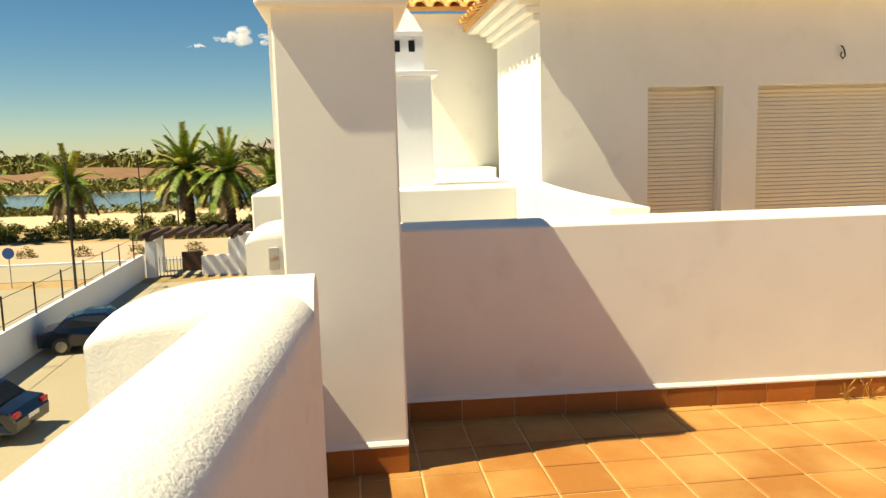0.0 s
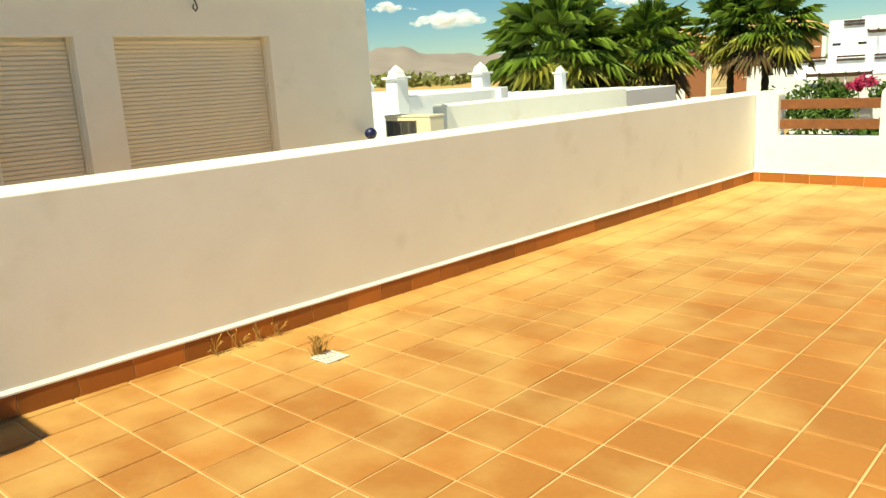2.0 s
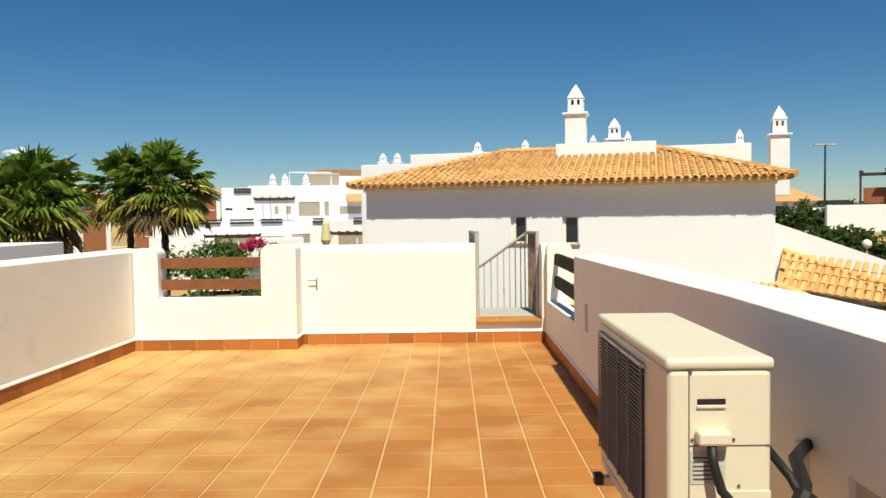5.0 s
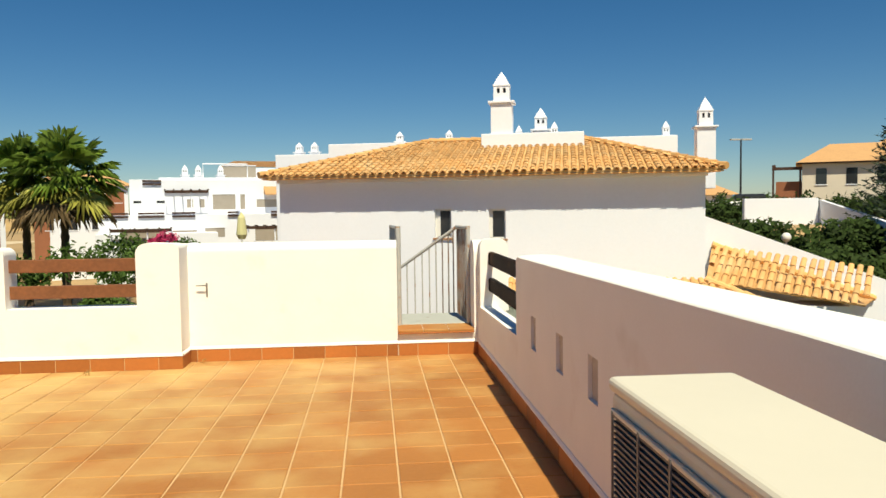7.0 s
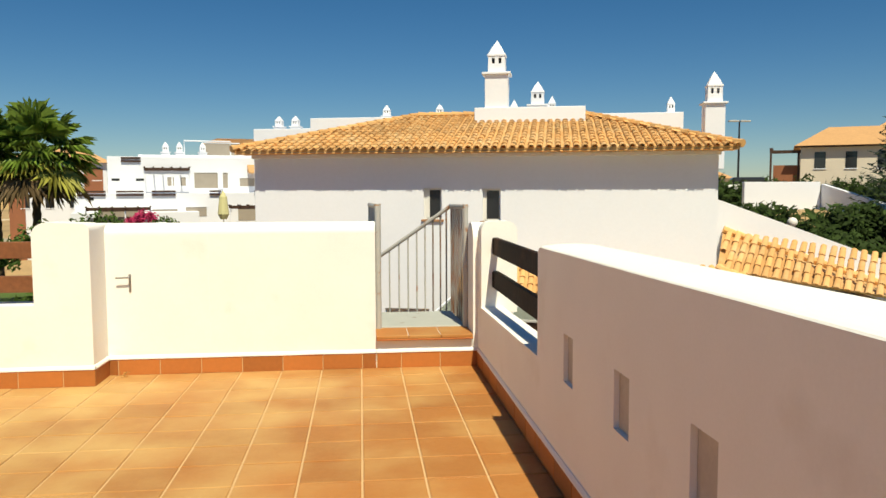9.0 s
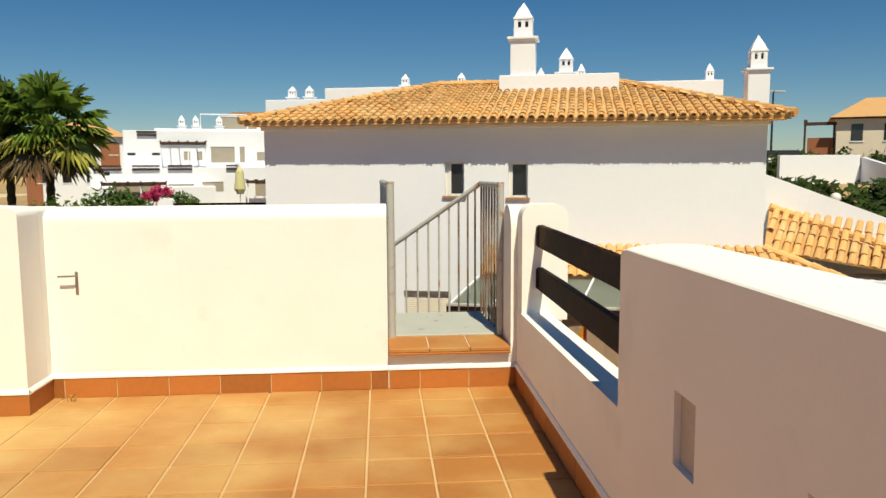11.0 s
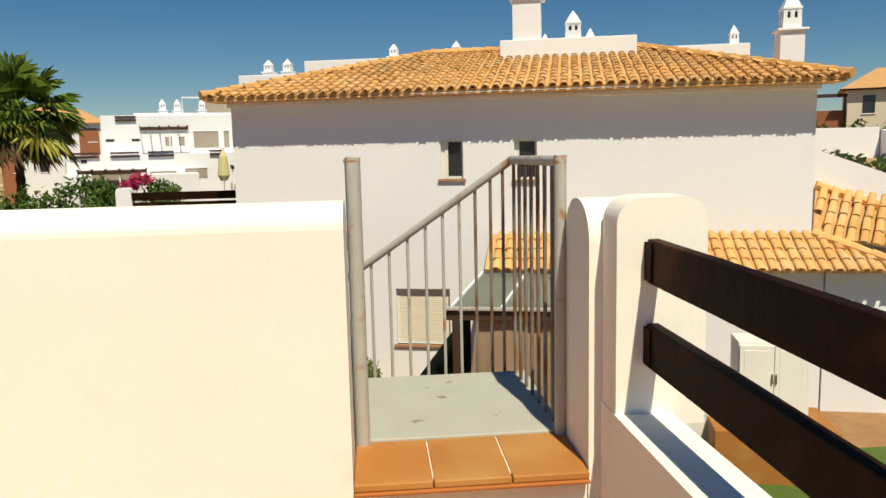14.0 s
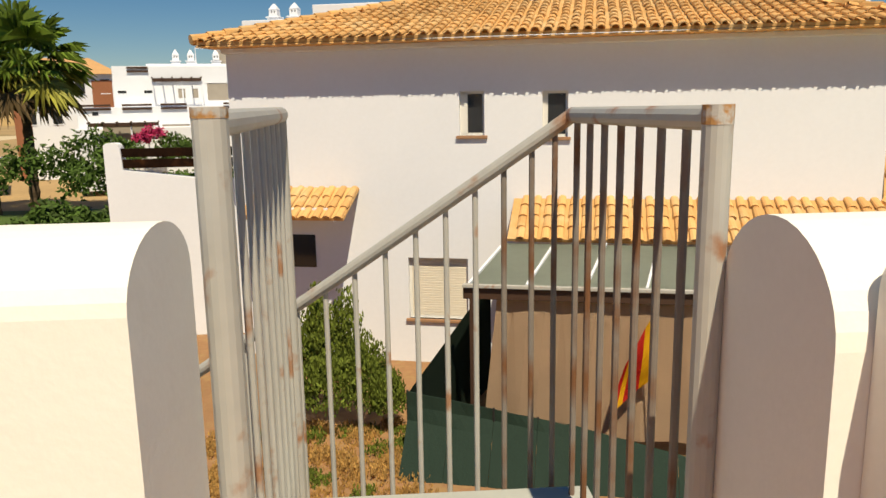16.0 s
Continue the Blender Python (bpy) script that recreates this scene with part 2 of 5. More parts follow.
# right wall: near run with shallow recesses, then a railed opening and a pier
niches = [(y0, y1, 0.585, 0.835) for y0, y1 in ((5.95, 6.12), (5.15, 5.33), (4.40, 4.59), (3.59, 3.80), (1.22, 1.42))]
us, vs = holed(niches, -3.9, 6.71, 0.0, 1.15)
bm = sheet(bmesh.new(), us, vs, niches, lambda u, v, d: (XR + d, u, v), 0.035)
bmesh.ops.remove_doubles(bm, verts=bm.verts, dist=0.0005)
rings = []
for y in (-3.9, -1.0, 1.0, 2.5, 3.5, 4.3, 5.0, 5.6, 6.1, 6.35, 6.5, 6.58, 6.64, 6.68, 6.70, 6.71):
    z = 1.308 - 0.05 * max(0.0, min(1.0, (y - 2.5) / 4.0)) + 0.004 * noise.noise((y * 1.7, 2.0, 0.0))
    z -= 0.035 * (1 - math.sqrt(max(0.0, 1 - max(0.0, (y - 6.63) / 0.08) ** 2)))
    w = 0.004 * noise.noise((y * 2.3, 7.0, 1.0)) if y < 6.5 else 0.0
    rings.append([bm.verts.new((u + (w if v > 1.2 else 0), y, v)) for u, v in coped(XR, XR + 0.36, 1.15, z, 0.022, 12)])
for r0, r1 in zip(rings, rings[1:]):
    for k in range(len(r0)):
        bm.faces.new((r0[k], r0[(k + 1) % len(r0)], r1[(k + 1) % len(r0)], r1[k]))
bm.faces.new(rings[0])
bm.faces.new(rings[-1][::-1])
bmesh.ops.recalc_face_normals(bm, faces=bm.faces)
box(bm, XR + 0.05, XR + 0.36, -3.9, 6.67, GZ, 1.16)
box(bm, XR + 0.0005, XR + 0.3595, 6.665, 6.709, GZ, 1.175)
wall_right = setting("wall_right", bm, PLASTER, "white rendered parapet wall with small square recesses")
# each recess back is a greyer tone than the wall
for y0, y1, z0, z1 in niches:
    part("recess_back", boxed(XR + 0.024, XR + 0.034, y0 + 0.002, y1 - 0.002, z0 + 0.002, z1 - 0.002), PATCH, wall_right, "greyer back of the recess")
bm = extrude(bmesh.new(), [(6.71, GZ), (9.02, GZ), (9.02, 0.545), (8.86, 0.545), (6.71, 0.585)], "x", XR, XR + 0.20)
extrude(bm, [(XR + 0.004, 0.5), (XR + 0.32, 0.5), (XR + 0.32, 1.15)] + arc(XR + 0.23, 1.205, 0.09, 0, 90) + arc(XR + 0.094, 1.205, 0.09, 90, 180), "y", 8.86, 9.019)
wall_pier = setting("wall_right_opening", bm, PLASTER, "white parapet opening with a sloped jamb and sill")

# rear parapet with its rough rounded top, turning outward at its end
RW = pose(-2.40, -3.50, 0, 0, 0, -5.3)
bm = extrude(bmesh.new(), coped(-0.34, 0, GZ, 1.345, 0.12, 56), "x", 0.0, 3.9)
bm.transform(RW)
setting("wall_rear", bm, PLASTER_ROUGH, "white rendered parapet with rough rounded top")


def domed(bm, x0, x1, y0, y1, z0, shoulder, rise, n=18, steps=14):
    """A wall along y whose rounded top falls away to its end at y0."""
    rings = []
    for k in range(steps + 1):
        y = y0 + (y1 - y0) * k / steps
        t = min(1.0, (k / steps) * 1.4 + 0.02)
        f = math.sqrt(max(0.0, 1 - (1 - t) ** 2))
        ring = [bm.verts.new((u, y, v)) for u, v in coped(x0, x1, z0, shoulder - 0.05 * (1 - f) + rise * f, rise * f + 0.005, n)]
        rings.append(ring)
    m = len(rings[0])
    for r0, r1 in zip(rings, rings[1:]):
        for k in range(m):
            bm.faces.new((r0[k], r0[(k + 1) % m], r1[(k + 1) % m], r1[k]))
    bm.faces.new(rings[0])
    bm.faces.new(rings[-1][::-1])
    bmesh.ops.recalc_face_normals(bm, faces=bm.faces)
    return bm


setting("wall_rear_return", domed(bmesh.new(), -2.80, -2.45, -4.235, -3.515, GZ, 1.225, 0.13, 30, 30), PLASTER_ROUGH, "white rendered parapet return with rounded top")
stub = setting("wall_stub", domed(bmesh.new(), -6.30, -5.92, -4.19, -3.78, GZ, 1.12, 0.12), PLASTER, "white rendered garden wall stub")

setting("wall_rear_bay", extrude(bmesh.new(), coped(-3.95, -3.70, GZ, 0.766, 0.03, 10), "x", -4.03, -2.81), PLASTER, "low white rendered wall between pillar and parapet")

# pillar
bm = boxed(-4.80, -4.03, -3.74, -3.12, GZ, 2.52, 0.012)
pillar = setting("pillar", bm, PLASTER, "square white rendered pillar with a cap")
bm = bmesh.new()
box(bm, -4.88, -3.955, -3.815, -3.045, 2.49, 2.62, 0.02)
box(bm, -4.86, -3.975, -3.80, -3.06, 2.62, 2.78, 0.02)
part("cap", bm, PLASTER, pillar)

# the terrace building behind the start of the walk
bm = boxed(0.9, 6.0, -9.0, -4.05, GZ, 1.2, 0.0)
setting("wall_stair_house", bm, PLASTER, "plain white rendered wall of the house below")

# ---- skirting ----
skirt_mesh = {}


def skirt_tile(length, height=0.135):
    key = (round(length, 3), height)
    if key not in skirt_mesh:
        bm = boxed(0, length - 0.007, 0, 0.011, 0.0, height, 0.002, seg=1)
        me = bpy.data.meshes.new("skirting_tile")
        bm.to_mesh(me)
        bm.free()
        me.materials.append(SKIRT)
        skirt_mesh[key] = me
    return skirt_mesh[key]


def skirting(parent, start, way, length, first=TP, height=0.135):
    """Tiles along a wall foot from start, growing to the left of their way, with a lip of plaster above."""
    start, way = Vector((*start, 0)), Vector((*way, 0)).normalized()
    turn = Matrix.Translation(start) @ Matrix.Rotation(math.atan2(way.y, way.x), 4, "Z")
    at = 0.0
    size = first
    while at < length - 0.02:
        size = min(size, length - at)
        ob = new("skirting_tile", skirt_tile(size, height))
        ob.parent = parent
        ob.matrix_basis = turn @ Matrix.Translation((at, 0.0, random.uniform(-0.003, 0.003)))
        at += size
        size = TP
    bm = bmesh.new()
    n = max(2, int(length / 0.12))
    pts = [(0.0, 0.0), (0.0, 0.032), (0.006, 0.03), (0.0165, 0.012), (0.0165, 0.001)]
    rings = []
    for k in range(n + 1):
        w = 0.0025 * noise.noise((k * 0.37, start.x, start.y))
        rings.append([bm.verts.new(turn @ Vector((length * k / n, u + (w if i > 1 else -0.003), height + v + w))) for i, (u, v) in enumerate(pts)])
    for r0, r1 in zip(rings, rings[1:]):
        for k in range(len(pts)):
            bm.faces.new((r0[k], r1[k], r1[(k + 1) % len(pts)], r0[(k + 1) % len(pts)]))
    bmesh.ops.recalc_face_normals(bm, faces=bm.faces)
    part("plaster_lip", bm, PLASTER, parent)
    bm = boxed(0, length, 0, 0.006, -0.006, height, 0.0, m=turn)
    part("skirting_joint", bm, GROUT, parent)


# ---- floor tiles ----
def tile_bm(sx, sy):
    bm = bmesh.new()
    h = 0.0
    a, b, c = 0.006, 0.009, 0.0125
    lo = [bm.verts.new(p) for p in ((a, a, -0.02), (sx - a, a, -0.02), (sx - a, sy - a, -0.02), (a, sy - a, -0.02))]
    mid = [bm.verts.new(p) for p in ((a, a, -0.004), (sx - a, a, -0.004), (sx - a, sy - a, -0.004), (a, sy - a, -0.004))]
    top = [bm.verts.new(p) for p in ((c, c, h), (sx - c, c, h), (sx - c, sy - c, h), (c, sy - c, h))]
    for r0, r1 in ((lo, mid), (mid, top)):
        for k in range(4):
            bm.faces.new((r0[k], r0[(k + 1) % 4], r1[(k + 1) % 4], r1[k]))
    bm.faces.new(top)
    return bm


FLOOR_ROWS = range(-20, 19)
FLOOR_COLS = range(-13, 6)


def left_face(y):
    return -4.36 - (YL - y) * 0.0367


def lay_floor():
    bm = tile_bm(TP, TPY)
    me = bpy.data.meshes.new("floor_tile")
    bm.to_mesh(me)
    bm.free()
    me.materials.append(TILE)
    rest_v, rest_f = [], []
    base = [v.co.copy() for v in me.vertices]
    faces = [tuple(p.vertices) for p in me.polygons]
    for i in FLOOR_COLS:
        for j in FLOOR_ROWS:
            x, y = TX0 + i * TP, TY0 + j * TPY
            if x + TP < left_face(y) - 0.02 or y < -3.95 or x > XR:
                continue
            tilt = random.uniform(-0.0012, 0.0012)
            m = Matrix.Translation((x, y, tilt)) @ Euler((random.uniform(-0.004, 0.004), random.uniform(-0.004, 0.004), random.uniform(-0.003, 0.003))).to_matrix().to_4x4()
            if -7 <= i <= 4 and -4 <= j <= 18:
                ob = new("floor_tile", me)
                ob.parent = floor
                ob.matrix_basis = m
            else:
                n = len(rest_v)
                rest_v += [m @ c for c in base]
                rest_f += [tuple(n + k for k in f) for f in faces]
    rest = bpy.data.meshes.new("floor_tiles_rest")
    rest.from_pydata(rest_v, [], rest_f)
    rest.materials.append(TILE)
    ob = new("floor_tiles_rest", rest)
    ob.parent = floor
    ob["kind"] = "stuff"


# ---- gate landing ----
bm = boxed(-0.03, 0.84, YF + 0.36, 10.235, 0.22, 0.30, 0.006)
landing = setting("landing", bm, CONCRETE, "grey painted steel stair landing with rust spots")
bm = boxed(-0.03, 0.83, YF + 0.004, YF + 0.36, GZ, 0.235)
box(bm, -0.025, 0.825, YF + 0.006, YF + 0.355, 0.235, 0.284)
sill_base = setting("sill_base", bm, PLASTER, "white rendered base under the gate sill")
for k in range(3):
    bm = bmesh.new()
    box(bm, 0, 0.282, 0, 0.40, 0.0, 0.028, 0.005)
    ob = part("sill_tile", bm, TILE, sill_base)
    ob.matrix_basis = pose(-0.026 + k * 0.286, YF - 0.04, 0.262)
bm = boxed(-0.026, 0.83, YF - 0.05, YF + 0.0, 0.247, 0.261, 0.005)
part("sill_nosing", bm, SKIRT, sill_base)


def bar(name, parent, pts, r, mat=None, n=10):
    return part(name, tube(bmesh.new(), pts, r, n), mat or STEEL, parent, smooth=False)


RAIL_LABEL = "grey painted tubular steel railing with rust spots"
RUST = material("orange_rust", (0.42, 0.22, 0.08), 0.8, grain=60, vary=0.15, bump=0.3, dirt=(0.45, 0.43, 0.40), dirt_scale=30, dirt_amount=1.0, dirt_from=0.45, dirt_to=0.55)
PY, FY = 9.365, 10.23
left_rail = thing("landing_railing", pose(0, 0, 0), RAIL_LABEL, "railing", "landing railings")
bar("post", left_rail, [(0.002, PY, -1.2), (0.002, PY, 1.44)], 0.029, n=16)
bar("post_cap", left_rail, [(0.002, PY, 1.425), (0.002, PY, 1.442)], 0.0298, RUST, n=16)
bar("post", left_rail, [(-0.055, 10.52, -1.2), (-0.055, 10.52, 1.41)], 0.018, n=12)
bar("top_rail", left_rail, [(0.002, PY, 1.415), (-0.055, 10.52, 1.41)], 0.024, n=12)
for k in range(1, 9):
    t = k / 9
    x, y = 0.002 - 0.057 * t, PY + (10.52 - PY) * t
    bar("baluster", left_rail, [(x, y, -0.6 if k > 7 else 0.20), (x, y, 1.405)], 0.0085, n=8)
right_rail = thing("landing_railing", pose(0, 0, 0), "rust-stained grey steel railing beside the landing", "railing", "landing railings")
bar("post", right_rail, [(0.815, PY, 0.10), (0.815, PY, 1.43)], 0.025, n=16)
bar("post_cap", right_rail, [(0.815, PY, 1.40), (0.815, PY, 1.432)], 0.0258, RUST, n=16)
bar("top_rail", right_rail, [(0.815, PY, 1.41), (0.777, FY, 1.40)], 0.022, n=12)
for k in range(1, 8):
    t = k / 7.4
    x, y = 0.815 - 0.038 * t, PY + (FY - PY) * t
    bar("baluster", right_rail, [(x, y, 0.24), (x, y, 1.395)], 0.009, RUST_SHADED, n=8)
stair_rail = thing("stair_railing", pose(0, 0, 0), "sloping grey steel handrail with thin balusters", "railing", "landing railings")
top_point, low_point = Vector((0.777, FY, 1.40)), Vector((-0.665, 10.90, 0.34))


def on_stair_rail(x):
    """The handrail at x: level at its top, then falling and turning away."""
    t = (top_point.x - x) / (top_point.x - low_point.x)
    p = top_point.lerp(low_point, t)
    return Vector((p.x, p.y, min(p.z, 1.40) - 0.008 * math.sin(math.pi * min(1.0, t))))


bar("top_rail", stair_rail, [on_stair_rail(x) for x in (low_point.x, -0.3, 0.1, 0.4, 0.62, 0.70, 0.745, 0.777)], 0.0205, n=12)
for x in (-0.45, -0.35, -0.25, -0.15, -0.05, 0.05, 0.15, 0.25, 0.345, 0.435, 0.52, 0.60, 0.675, 0.735):
    p = on_stair_rail(x)
    bar("baluster", stair_rail, [(p.x, p.y + 0.01, min(0.20, p.z - 1.0)), (p.x, p.y + 0.01, p.z - 0.01)], 0.0085, RUST_SHADED if x > 0.55 else STEEL, n=8)
stair = thing("spiral_stair", pose(0, 0, 0), "grey steel stair going down from the landing", "stair")
bar("newel", stair, [(-0.60, 9.80, GZ), (-0.60, 9.80, 0.9)], 0.05, n=16)
for k in range(7):
    a = radians(90 + 24 * k)
    m = Matrix.Translation((-0.60, 9.80, 0.05 - 0.2 * k)) @ Matrix.Rotation(a, 4, "Z")
    part("tread", boxed(0.05, 0.68, -0.14, 0.14, 0, 0.03, 0.004, m=m), CONCRETE, stair)

# ---- wooden rails ----


def plank(parent, y0, y1, x, z0, z1, tilt=0.0):
    bm = boxed(x, x + 0.045, y0, y1, z0, z1, 0.006)
    bmesh.ops.subdivide_edges(bm, edges=[e for e in bm.edges if abs((e.verts[0].co - e.verts[1].co).y) > 0.5], cuts=8)
    for v in bm.verts:
        v.co.z += 0.004 * noise.noise((v.co.y * 2.2, z0, 1)) + tilt * (v.co.y - y0)
        v.co.x += 0.003 * noise.noise((v.co.y * 1.6, z0, 5))
    return part("plank", bm, WOOD, parent)


side_rail = thing("wooden_rail", pose(0, 0, 0), "two shade-dark wooden planks across the parapet opening", "railing", "wooden rails")
for z0, z1 in ((1.005, 1.155), (0.715, 0.865)):
    board = plank(side_rail, 6.64, 8.855, XR + 0.105, z0, z1)
    part("end_bracket", boxed(XR + 0.098, XR + 0.104, 8.80, 8.86, z0 + 0.01, z1 - 0.01, 0.001), WOOD, board)
front_rail = thing("wooden_rail", pose(0, 0, 0), "two brown wooden planks across the low parapet opening", "railing", "wooden rails")
for z0, z1 in ((1.03, 1.165), (0.755, 0.89)):
    bm = boxed(-4.09, -2.69, YL + 0.10, YL + 0.145, z0, z1, 0.006)
    part("plank", bm, WOOD_SUNLIT, front_rail)

# ---- storage door with lever handle ----
door = tagged(part("door_1", boxed(-2.235, -1.45, YF - 0.0015, YF + 0.02, 0.19, 1.19), PLASTER), "flush white storage door with a lever handle", "door", kind="structure")
bm = boxed(-2.112, -2.092, YF - 0.008, YF - 0.001, 0.71, 0.865, 0.003)
CHROME = material("brushed_chrome", (0.42, 0.40, 0.36), 0.35, 1.0, vary=0.02, bump=0.02)
plate = part("handle_plate", bm, CHROME, door, "chrome lever handle plate")
bm = tube(bmesh.new(), [(-2.102, YF - 0.01, 0.84), (-2.102, YF - 0.045, 0.84), (-2.12, YF - 0.052, 0.84), (-2.205, YF - 0.05, 0.838)], 0.007, 8)
part("lever", bm, CHROME, plate, "chrome lever")

# ---- air conditioner on the right wall ----
def air_conditioner(name, m, label, sx=0.30, sy=0.92, sz=0.63):
    """Its grille looks to -x, its service panel to -y; the base is at the origin's height."""
    ac = thing(name, m, label, "air conditioner")
    body = boxed(0, sx, 0, sy, 0.03, sz - 0.03, 0.02, seg=3)
    part("casing", body, AC_WHITE, ac)
    part("lid", boxed(-0.006, sx + 0.006, -0.006, sy + 0.006, sz - 0.035, sz, 0.014, seg=3), AC_WHITE, ac)
    part("base_pan", boxed(0.004, sx - 0.004, 0.004, sy - 0.004, 0, 0.03, 0.004), AC_WHITE, ac)
    g0, g1 = 0.26, sy - 0.05
    part("grille_recess", boxed(-0.003, 0.004, g0, g1, 0.09, sz - 0.075, 0.0), DARK, ac, "dark fan opening")
    grille = part("grille_frame", boxed(-0.012, -0.002, g0 - 0.015, g1 + 0.015, sz - 0.078, sz - 0.066, 0.003), AC_WHITE, ac)
    n = 34
    for k in range(n):
        z = 0.095 + (sz - 0.175) * k / (n - 1)
        part("slat", boxed(-0.011, -0.004, g0, g1, z - 0.0022, z + 0.0022), GREY_SLAT, grille)
    for k in range(5):
        y = g0 + (g1 - g0) * k / 4
        part("grille_bar", boxed(-0.014, -0.010, y - 0.004, y + 0.004, 0.085, sz - 0.07), GREY_SLAT, grille)
    return ac


GREY_SLAT = material("grey_grille", (0.16, 0.155, 0.15), 0.5, vary=0.03)
SEAM = material("shadow_gap_rubber", (0.10, 0.09, 0.08), 0.8)
STICKER = material("pale_sticker", (0.50, 0.50, 0.44), 0.6, grain=60, vary=0.15)
AX, AY, AZ = 0.262, 1.23, 0.62
ac = air_conditioner("air_conditioner", pose(AX, AY, AZ), "cream outdoor air conditioner unit on a wall bracket", sy=1.0)
part("panel_seam", boxed(0.060, 0.063, -0.0015, 0.002, 0.04, 0.595), SEAM, ac)
part("service_panel_edge", boxed(0.062, 0.295, -0.0016, 0.002, 0.375, 0.378), SEAM, ac)
part("vent_slot", boxed(0.085, 0.165, -0.003, 0.004, 0.495, 0.512), DARK, ac, "dark grip slot")
part("vent_lip", boxed(0.083, 0.167, -0.006, 0.002, 0.485, 0.495, 0.002), AC_WHITE, ac)
part("cable_hood", boxed(0.078, 0.172, -0.04, 0.002, 0.385, 0.425, 0.008), AC_WHITE, ac)
for z0, z1 in ((0.265, 0.36), (0.07, 0.16)):
    st = part("sticker", boxed(0.065, 0.165, -0.0018, 0.001, z0, z1), STICKER, ac, "pale data sticker")
    for k in range(6):
        z = z0 + 0.012 + k * (z1 - z0 - 0.02) / 6
        part("print_bar", boxed(0.072, 0.072 + random.uniform(0.04, 0.085), -0.0026, -0.0012, z, z + 0.005), SEAM, st)
for x, z in ((0.062, 0.585), (0.066, 0.39), (0.185, 0.39), (0.2, 0.255), (0.175, 0.10)):
    part("screw", boxed(x, x + 0.008, -0.005, 0.002, z, z + 0.008, 0.002), SEAM, ac)
part("valve_plate", boxed(0.175, 0.296, -0.0035, 0.002, 0.02, 0.245, 0.002), AC_WHITE, ac)
for z in (0.05, 0.12):
    bm = tube(bmesh.new(), [(0.22, 0.002, z), (0.22, -0.06, z)], 0.022, 8)
    tube(bm, [(0.22, -0.04, z), (0.265, -0.055, z + 0.012)], 0.017, 8)
    part("valve", bm, CHROME, ac, "brass and steel service valve")
part("power_cable", tube(bmesh.new(), [(0.12, -0.02, 0.39), (0.122, -0.03, 0.33), (0.14, -0.045, 0.26), (0.185, -0.06, 0.205), (0.26, -0.06, 0.175), (0.33, -0.03, 0.185), (0.39, 0.01, 0.215), (0.38, 0.06, 0.26), (0.34, 0.16, 0.33)], 0.014, 10), BLACK_CABLE, ac, "black power cable", True)
part("pipe_insulation", tube(bmesh.new(), [(0.225, -0.055, 0.10), (0.30, -0.04, 0.15), (0.375, -0.01, 0.20)], 0.019, 10), AC_WHITE, ac, "white pipe insulation")
part("drain_pipe", tube(bmesh.new(), [(0.24, -0.055, 0.045), (0.31, -0.045, 0.10), (0.38, -0.01, 0.19), (0.44, 0.10, 0.22), (0.50, 0.30, 0.24), (0.61, 0.45, 0.24)], 0.021, 10), BLACK_CABLE, ac, "black insulated pipe", True)
part("cable_tie", tube(bmesh.new(), [(0.365, -0.02, 0.18), (0.40, 0.0, 0.235)], 0.032, 10), BLACK_CABLE, ac, "black tape wrapping")
for y in (0.13, 0.84):
    br = part("bracket_arm", boxed(-0.05, XR - AX, y - 0.02, y + 0.02, -0.035, -0.0, 0.003), AC_WHITE, ac, "white steel bracket arm")
    part("bracket_end", boxed(-0.055, -0.02, y - 0.024, y + 0.024, -0.03, 0.012, 0.004), DARK, br)
    part("bracket_upright", boxed(XR - AX - 0.035, XR - AX, y - 0.018, y + 0.018, -0.32, 0.03, 0.003), AC_WHITE, br)
trunking = part("cable_trunking", boxed(XR - 0.028, XR, 1.68, 1.735, 0.145, 0.86, 0.003), AC_WHITE)
tagged(trunking, "cream plastic cable trunking on the parapet wall", "trunking")

# drain and dry weeds
drain = thing("floor_drain", pose(-3.93, 0.31, 0.004), "white square floor drain grate with dry weeds", "drain")
WHITE_PLASTIC = material("white_plastic", (0.75, 0.73, 0.68), 0.5, vary=0.03)
part("grate_recess", boxed(-0.085, 0.085, -0.085, 0.085, -0.004, 0.0), DARK, drain)
for k in range(7):
    part("grate_bar", boxed(-0.09, 0.09, -0.09 + k * 0.027, -0.078 + k * 0.027, 0.0, 0.006), WHITE_PLASTIC, drain)
for s in (-0.09, 0.08):
    part("grate_rim", boxed(s, s + 0.012, -0.09, 0.09, -0.002, 0.007), WHITE_PLASTIC, drain)


def weeds(name, x, y, n, spread, height, seed):
    rnd = random.Random(seed)
    bm = bmesh.new()
    for _ in range(n):
        a, r = rnd.uniform(0, 6.28), rnd.uniform(0, spread)
        bx, by = x + math.cos(a) * r, y + math.sin(a) * r
        lean = Vector((rnd.uniform(-1, 1), rnd.uniform(-1, 1), 0)) * height * 0.5
        h = height * rnd.uniform(0.4, 1)
        p = [Vector((bx, by, 0)), Vector((bx, by, h * 0.6)) + lean * 0.4, Vector((bx, by, h)) + lean]
        tube(bm, p, [0.0022, 0.0018, 0.0008], 3)
        if rnd.random() < 0.5:
            tube(bm, [p[1], p[2] + Vector((0.01, 0, 0.01)), p[2] + lean * 0.3], [0.001, 0.004, 0.001], 4)
    return tagged(part(name, bm, DRY), "dry straw-coloured weeds growing from the floor joint", "weed", kind="stuff")


